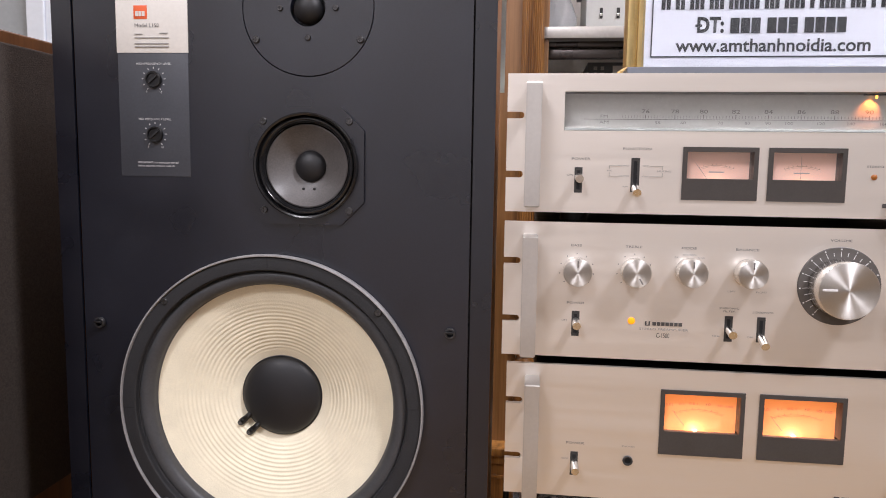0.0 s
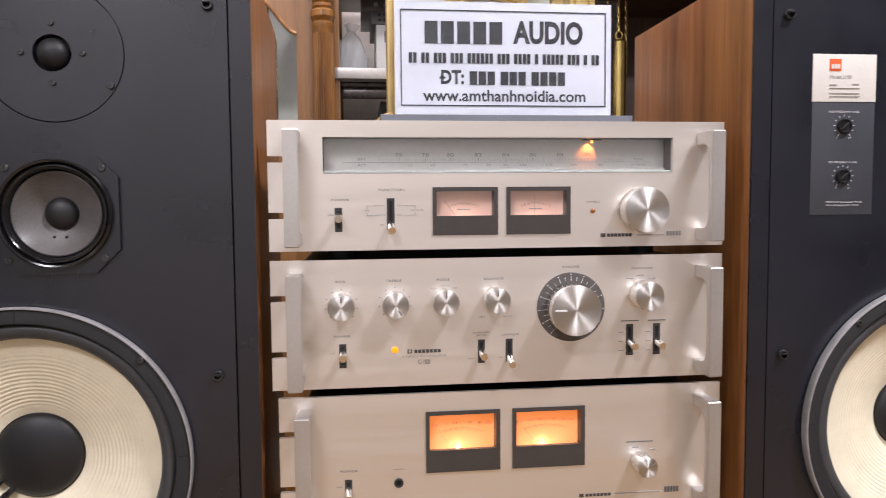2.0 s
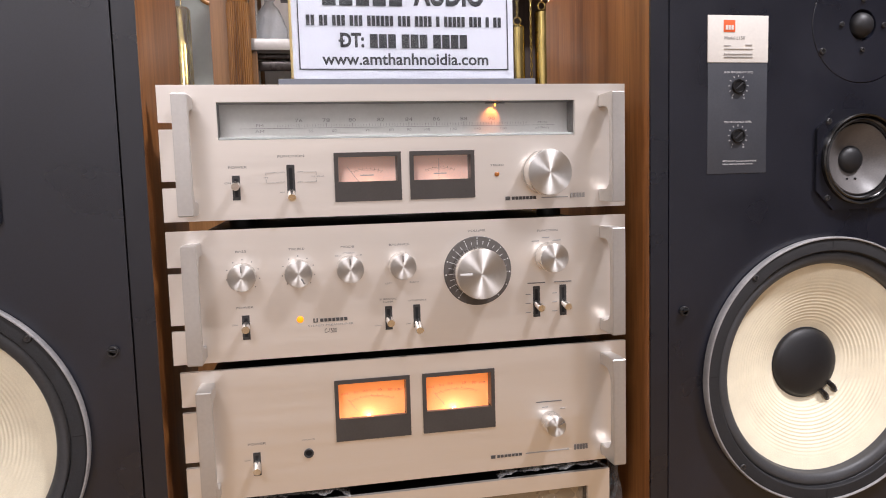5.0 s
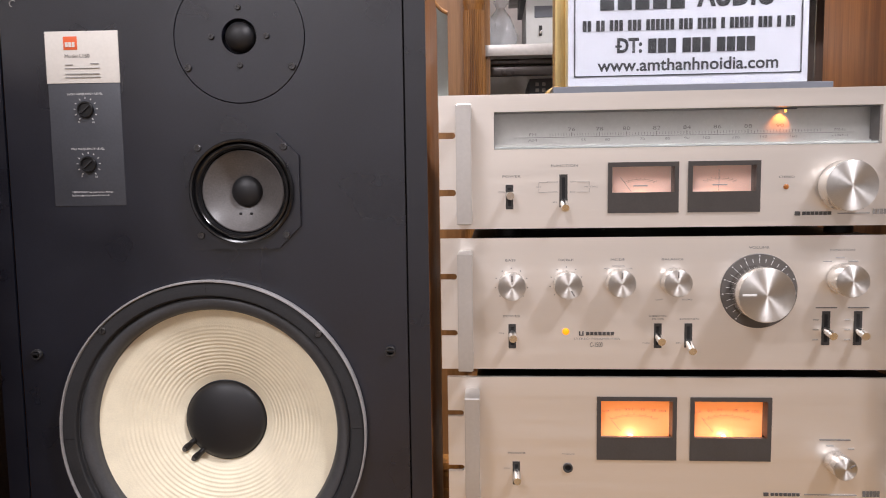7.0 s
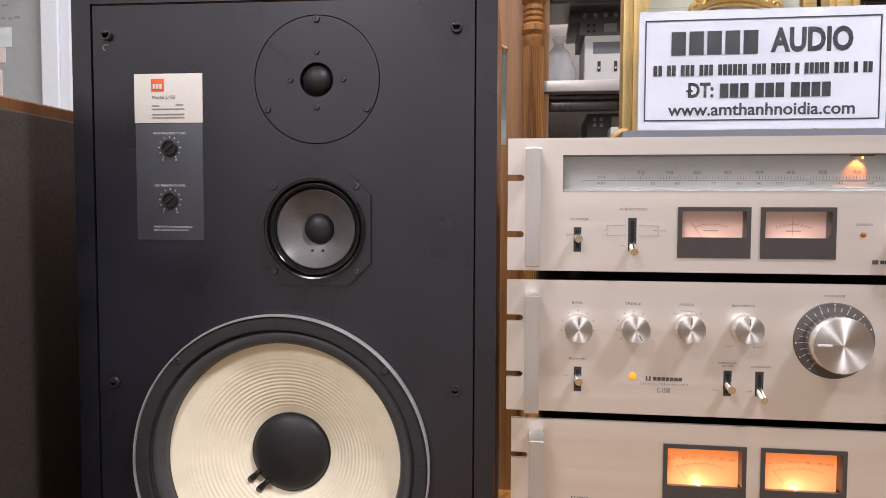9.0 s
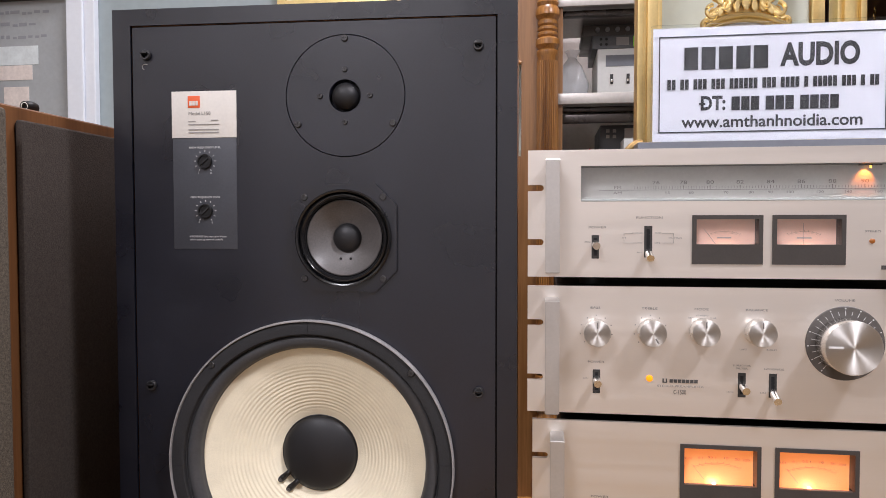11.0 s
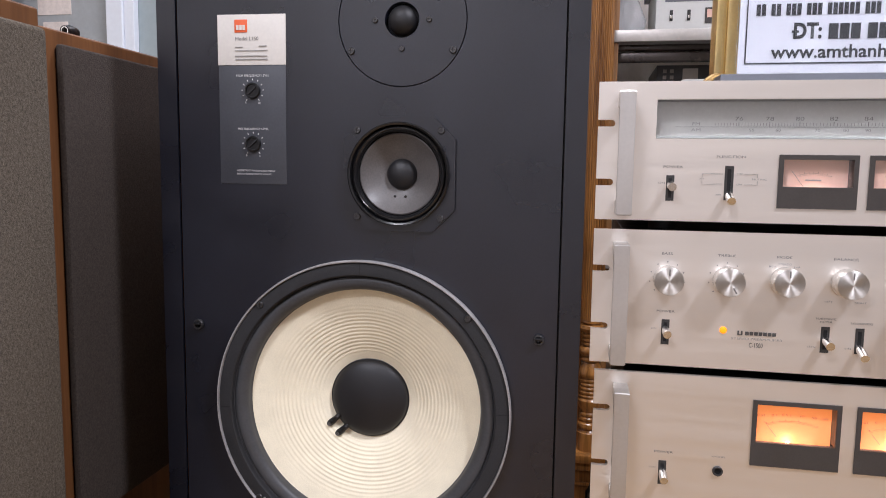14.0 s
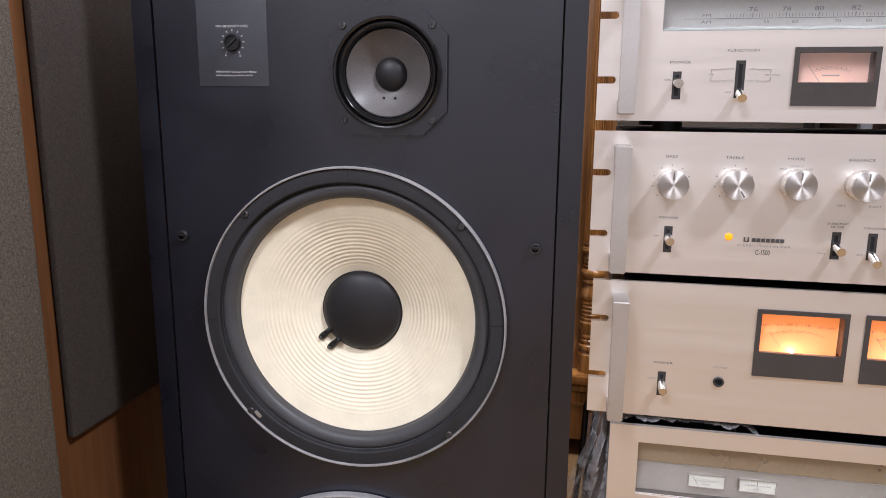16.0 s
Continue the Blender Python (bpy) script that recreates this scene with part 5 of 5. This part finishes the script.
for out_, z0_, z1_ in ((0.032, 0.177, 0.196), (0.026, 0.158, 0.177), (0.024, 0.122, 0.131)):
    part("plinth_moulding", box(CX0 - out_, CX1 + out_, CY - 0.015 - out_, 2.032, z0_, z1_, 0.0042), OAK, plinth_, "rounded oak moulding")
for fx in (CX0 + 0.005, CX1 - 0.005):
    for fy in (CY - 0.010, 2.005):
        part("bun_foot", lathe([(0, 0.0), (0.014, 0.0), (0.022, 0.009), (0.024, 0.020), (0.018, 0.032), (0.014, 0.040), (0, 0.040)], 24, "z"), OAK, fc, "turned oak foot", (fx, fy, 0))
part("hood", box(CX0 - 0.02, CX1 + 0.02, CY - 0.035, 2.03, 1.80, 2.15, 0.006), OAK, fc, "golden oak hood")
ox0, ox1, oz0 = CX0 + 0.092, -0.060, 0.985
arch = [(ox0, oz0), (ox1, oz0), (ox1, 1.196)]
for k in range(1, 16):
    u = k / 16
    x = ox1 + (ox0 - ox1) * u
    arch.append((x, 1.196 + 0.085 * (math.sin(math.pi * u) ** 1.6)))
arch.append((ox0, 1.196))
door_ = part("door", plate(rect(CX0 + 0.055, CX1 - 0.055, 0.18, 1.78), [arch], CY + 0.006, CY + 0.028), CLOCKWOOD, fc, "oak door with an arched glass opening", smooth=False)
mould_ = tube([(x, CY + 0.004, z) for x, z in arch[2:]], 0.0045, 8)
part("arch_moulding", mould_, OAK, door_, "carved moulding round the arch")
part("door_glass", box(ox0 - 0.008, ox1 + 0.008, CY + 0.0285, CY + 0.0315, oz0, 1.30), GLASS, fc, "clear door glass", smooth=False).visible_shadow = False
for wx_, wt in ((-0.132, 1.214), (-0.205, 1.18)):
    wgt = part("brass_weight", lathe([(0, 0.62), (0.018, 0.62), (0.0195, 0.625), (0.0195, wt - 0.010), (0.016, wt - 0.004), (0.006, wt), (0, wt)], 32, "z"), BRASS, fc, "polished brass weight", (wx_, 1.75, 0))
    part("weight_rod", tube([(wx_, 1.75, wt), (wx_, 1.75, 1.80)], 0.0016, 6), BRASS, wgt)

# second longcase clock, dark inside, further to the side
fd = thing("longcase_clock", (0.98, 1.92, 0), "dark wooden longcase clock with hanging brass weights and chains", "clock", "longcase clocks")
DX0, DX1 = 0.56, 1.12
for sx_ in (DX0, DX1 - 0.02):
    part("case_side", box(sx_, sx_ + 0.02, 1.80, 2.10, 0, 2.2), DARKWOOD, fd, "dark brown case side", smooth=False)
part("case_back", box(DX0 + 0.0202, DX1 - 0.0202, 2.08, 2.10, 0, 2.2), DARKWOOD, fd, "dark brown case back", smooth=False)
part("case_base", box(DX0 + 0.0202, DX1 - 0.0202, 1.80, 2.0798, 0, 0.2), DARKWOOD, fd, "dark brown case base", smooth=False)
part("hood", box(DX0 + 0.0202, DX1 - 0.0202, 1.80, 2.0798, 1.36, 2.2), DARKWOOD, fd, "dark brown clock hood", smooth=False)


def chain(x, y, z0, z1, parent):
    bm = bmesh.new()
    n = int((z1 - z0) / 0.012)
    for k in range(n):
        z = z0 + (k + 0.5) * 0.012
        ring = [(x + (0.0030 * math.cos(a) if k % 2 else 0), y + (0 if k % 2 else 0.0030 * math.cos(a)), z + 0.0085 * math.sin(a)) for a in [math.tau * q / 8 for q in range(9)]]
        tube(ring, 0.0011, 5, bm)
    return part("chain", bm, BRASS, parent, "brass link chain")


for wx_, wt, rr in ((0.690, 1.205, 0.0190), (0.757, 1.245, 0.0185)):
    wg = part("brass_weight", lathe([(0, 0.70), (rr, 0.70), (rr, wt - 0.006), (rr - 0.004, wt), (0, wt)], 28, "z"), BRASS, fd, "polished brass weight", (wx_, 1.86, 0))
    hk = tube([(wx_ + 0.010 * math.cos(a), 1.86, wt + 0.012 + 0.010 * math.sin(a)) for a in [math.tau * q / 12 for q in range(13)]], 0.0022, 6)
    part("hook", hk, BRASS, wg, "brass hook ring")
    chain(wx_, 1.86, wt + 0.022, 1.36, fd)
chain(0.724, 1.85, 0.70, 1.36, fd)
chain(0.792, 1.90, 0.70, 1.36, fd)

# ---- shelves with equipment behind the stack ----
rackb = thing("storage_rack", (0.30, 1.86, 0), "grey metal storage rack with deep dark boards", "shelf")
for bz in (0.62, 0.905, 1.1150, 1.336):
    part("shelf_lip", box(0.010, 0.54, 1.66, 1.672, bz - 0.012, bz + 0.013, 0.002), SHELFMETAL, rackb, "pale grey shelf lip")
    part("shelf_board", box(0.010, 0.54, 1.6725, 1.98, bz - 0.004, bz + 0.012), SHELFMETAL, rackb, "grey shelf board", smooth=False)
    part("shelf_rail", box(0.010, 0.54, 1.690, 1.715, bz - 0.026, bz - 0.0135, 0.002), DARKRAIL, rackb, "dark rail under the board")
    if bz < 1.2:
        part("shelf_rail", box(0.010, 0.54, 1.698, 1.715, bz - 0.050, bz - 0.0285, 0.004), DARKRAIL, rackb, "dark rail under the board")
for ux in (0.010, 0.516):
    for uy in (1.676, 2.06):
        part("upright", box(ux, ux + 0.022, uy, uy + 0.022, 0, 1.75, 0.001), GREYMETAL, rackb, "grey metal upright")


# Added pale panel, lightens the dark inside of the rack.
part("rack_bounce", box(0.010, 0.54, 2.092, 2.10, 0.2, 1.75), RACKBOUNCE, rackb, "added pale panel that bounces light into the rack", smooth=False)


def front_device(name, x0, x1, y, z0, z1, mat, label, group="spare equipment on the shelves", depth=0.22):
    ob = thing(name, ((x0 + x1) / 2, y + depth / 2, z0), label, "hi-fi unit", group)
    part("casing", box(x0, x1, y, y + depth, z0, z1, 0.002), mat, ob, "")
    return ob


wd = front_device("white_tuner", 0.120, 0.400, 1.80, 1.1275, 1.258, WHITEDEV, "small white hi-fi unit with a grey dial on the shelf")
part("dial_strip", box(0.140, 0.385, 1.7985, 1.80, 1.215, 1.242), GREYACRYL, wd, "grey dial strip", smooth=False)
for sx in (0.151, 0.190):
    s_ = part("switch", box(sx, sx + 0.007, 1.7975, 1.80, 1.172, 1.196), SLOT, wd, "dark switch", smooth=False)
    part("lever", box(sx + 0.001, sx + 0.006, 1.791, 1.7975, 1.176, 1.183, 0.001), CHROME, s_, "")
m1 = part("meter", box(0.229, 0.270, 1.7975, 1.80, 1.165, 1.200), BEZEL, wd, "dark framed meter", smooth=False)
part("meter_face", box(0.233, 0.266, 1.7968, 1.7975, 1.178, 1.196), PINK, m1, "")
gd = front_device("grey_mixer", 0.108, 0.380, 1.80, 1.2585, 1.2905, DARKGREY, "dark grey rack device with buttons and a green key")
GREENKEY = plain("green lit key", (0.25, 0.60, 0.06), 0.4, 0.2)
part("display", box(0.165, 0.195, 1.7985, 1.80, 1.266, 1.285), INKLIGHT, gd, "pale display", smooth=False)
part("green_key", box(0.205, 0.218, 1.7985, 1.80, 1.262, 1.287), GREENKEY, gd, "green lit key", smooth=False)
for k in range(6):
    part("button", lathe([(0.0035, 0), (0.0035, 0.004), (0, 0.004)], 12), BLACKMETAL, gd, "", (0.128 + 0.013 * (k % 2) + (0.10 if k > 3 else 0), 1.80, 1.268 + 0.013 * ((k // 2) % 2)))
bd = front_device("black_mixer", 0.084, 0.380, 1.805, 1.2910, 1.3190, BEZEL, "black rack device with a row of knobs")
for k in range(9):
    part("knob", lathe([(0.0055, 0), (0.005, 0.010), (0, 0.010)], 14), GREYMETAL, bd, "", (0.120 + 0.024 * k, 1.805, 1.305))
single("red_box", box(0.055, 0.30, 1.69, 1.95, 1.3485, 1.43, 0.002), RED, "flat red cardboard box on the upper board", "box")
bag_ = lathe([(0, 1.1277), (0.027, 1.1277), (0.033, 1.135), (0.036, 1.155), (0.035, 1.180), (0.031, 1.205), (0.022, 1.226), (0.013, 1.238), (0.010, 1.245), (0.015, 1.256), (0.018, 1.262)], 40, "z")
for v in bag_.verts:
    q = 1 + 0.55 * crease(v.co.x * 0.45 + 3.0, v.co.z * 0.35 + v.co.y * 0.3, 2.4) * min(1.0, (v.co.z - 1.1277) / 0.02) * 0.45
    v.co.x, v.co.y = v.co.x * q, v.co.y * q
bag = single("plastic_bag", bag_, CUP, "crumpled clear plastic bag standing on the shelf", "plastic bag", at=(0.060, 1.83, 0))
bag.visible_shadow = False
ld = front_device("black_amplifier", 0.128, 0.360, 1.80, 0.9175, 1.072, DARKGREY, "dark grey amplifier with small keys on the shelf")
for k in range(4):
    part("key", box(0.142 + 0.016 * (k % 2), 0.150 + 0.016 * (k % 2), 1.797, 1.80, 1.040 + 0.014 * (k // 2), 1.048 + 0.014 * (k // 2)), SHELFMETAL, ld, "")
part("screen", box(0.186, 0.220, 1.7985, 1.80, 1.035, 1.064), LABEL, ld, "pale label", smooth=False)
single("white_carton", box(0.176, 0.40, 1.72, 1.795, 0.9175, 1.030, 0.002), WHITEDEV, "small white carton in front of the dark amplifier", "carton")
single("red_pen", lathe([(0, 0.9175), (0.004, 0.9175), (0.004, 0.995), (0.002, 1.01), (0, 1.012)], 12, "z"), RED, "slim red pen standing on the shelf", "pen", at=(0.100, 1.76, 0))

# ---- glazed partition with notices ----
setting("partition_glass", box(-2.25, -0.40, 1.945, 1.96, 0.0, 2.7), GREYGLASS, "grey-green glazed partition with notices stuck on it")
setting("trim_mullion", box(-1.388, -1.336, 1.915, 1.9445, 0.0, 2.7, 0.003), WHITEPAINT, "white aluminium mullion of the partition")
setting("trim_mullion_bead", box(-1.3355, -1.303, 1.922, 1.9445, 0.0, 2.7, 0.003), WHITEPAINT, "set-back white bead beside the mullion")
board = thing("notice_sheet", (-1.545, 1.940, 1.0), "grey notice sheet with faint handwriting and paper slips", "notice")
bs = part("sheet", box(-1.7135, -1.392, 1.938, 1.9445, 0.95, 1.492, 0.001), BOARD, board, "grey sheet", smooth=False)
random.seed(11)
SCRIPT = plain("faded marker strokes", (0.285, 0.295, 0.315), 0.6)
for u0, u1, z in ((-1.684, -1.452, 1.455), (-1.617, -1.502, 1.420), (-1.652, -1.467, 1.384)):
    u = u0
    while u < u1:
        w = random.uniform(0.010, 0.030)
        zb = z + random.uniform(-0.004, 0.001)
        bars([(u, min(u + w, u1), zb, zb + random.uniform(0.006, 0.011))], 1.9378, SCRIPT, bs, "writing_bar")
        u += w + random.uniform(0.004, 0.012)
BLUEPAPER = material("pale green printed slip", (0.70, 0.76, 0.77), 0.6, 0, 0.08, 40, 120, 0.0)
PINKPAPER = material("pale orange printed slip", (0.76, 0.68, 0.63), 0.6, 0, 0.10, 30, 120, 0.0)
for x0, x1, z0, z1, mt in ((-1.650, -1.4955, 1.3045, 1.3597, BLUEPAPER), (-1.6265, -1.5155, 1.260, 1.3030, PINKPAPER), (-1.610, -1.528, 1.150, 1.2396, PINKPAPER)):
    slip = part("paper_slip", box(x0, x1, 1.9365, 1.9379, z0, z1), mt, board, "printed paper slip", smooth=False)
single("white_notice", box(-1.2416, -1.05, 1.941, 1.9445, 1.190, 1.414), PAPER, "white paper sheet taped to the glazed partition", "notice", smooth=False)
single("brown_post", box(-1.724, -1.658, 1.86, 1.875, 0.0, 2.2, 0.003), BROWNBOX, "brown wooden post by the partition", "post")
rk = thing("white_rack", (-1.95, 1.85, 0), "dull pale metal rack with rails in front of dark boxes", "rack")
part("upright", box(-1.7485, -1.7245, 1.83, 1.855, 0, 2.2, 0.002), RACKGREY, rk, "dull pale upright")
part("upright", box(-2.14, -2.116, 1.83, 1.855, 0, 2.2, 0.002), RACKGREY, rk, "dull pale upright")
for z, dz in ((1.285, 0.018), (1.317, 0.030), (1.66, 0.020)):
    part("rail", box(-2.116, -1.7485, 1.832, 1.852, z, z + dz, 0.002), RACKGREY, rk, "dull pale rail")
single("dark_carton", box(-2.14, -1.730, 1.865, 1.94, 1.05, 1.56, 0.003), BROWNBOX, "brown cartons stacked behind the pale rack", "carton")
for x0, x1, z0 in ((-1.690, -1.60, 1.4967), (-1.585, -1.44, 1.4967)):
    single("box_on_ledge", box(x0, x1, 1.906, 1.935, z0, z0 + 0.12, 0.004), BROWNBOX, "brown box standing on the ledge above the notice", "box", "boxes on the ledge")
setting("trim_ledge", box(-1.70, -1.39, 1.905, 1.9375, 1.4925, 1.4965), DARKWOOD, "thin dark ledge on the partition")
# gilt picture high on the partition
pic = thing("gilt_picture", (-0.42, 1.93, 1.44), "wide gilt picture frame hanging on the partition", "picture")
px0, px1, pz0, pz1 = -0.745, -0.060, 1.435, 1.95
part("frame", plate(rect(px0, px1, pz0, pz1), [rect(px0 + 0.022, px1 - 0.022, pz0 + 0.014, pz1 - 0.022)], 1.915, 1.9445), GILT, pic, "narrow gilt frame", smooth=False)
part("canvas", box(px0 + 0.02, px1 - 0.02, 1.935, 1.943, pz0 + 0.012, pz1 - 0.02), LABEL, pic, "pale cream picture face", smooth=False)
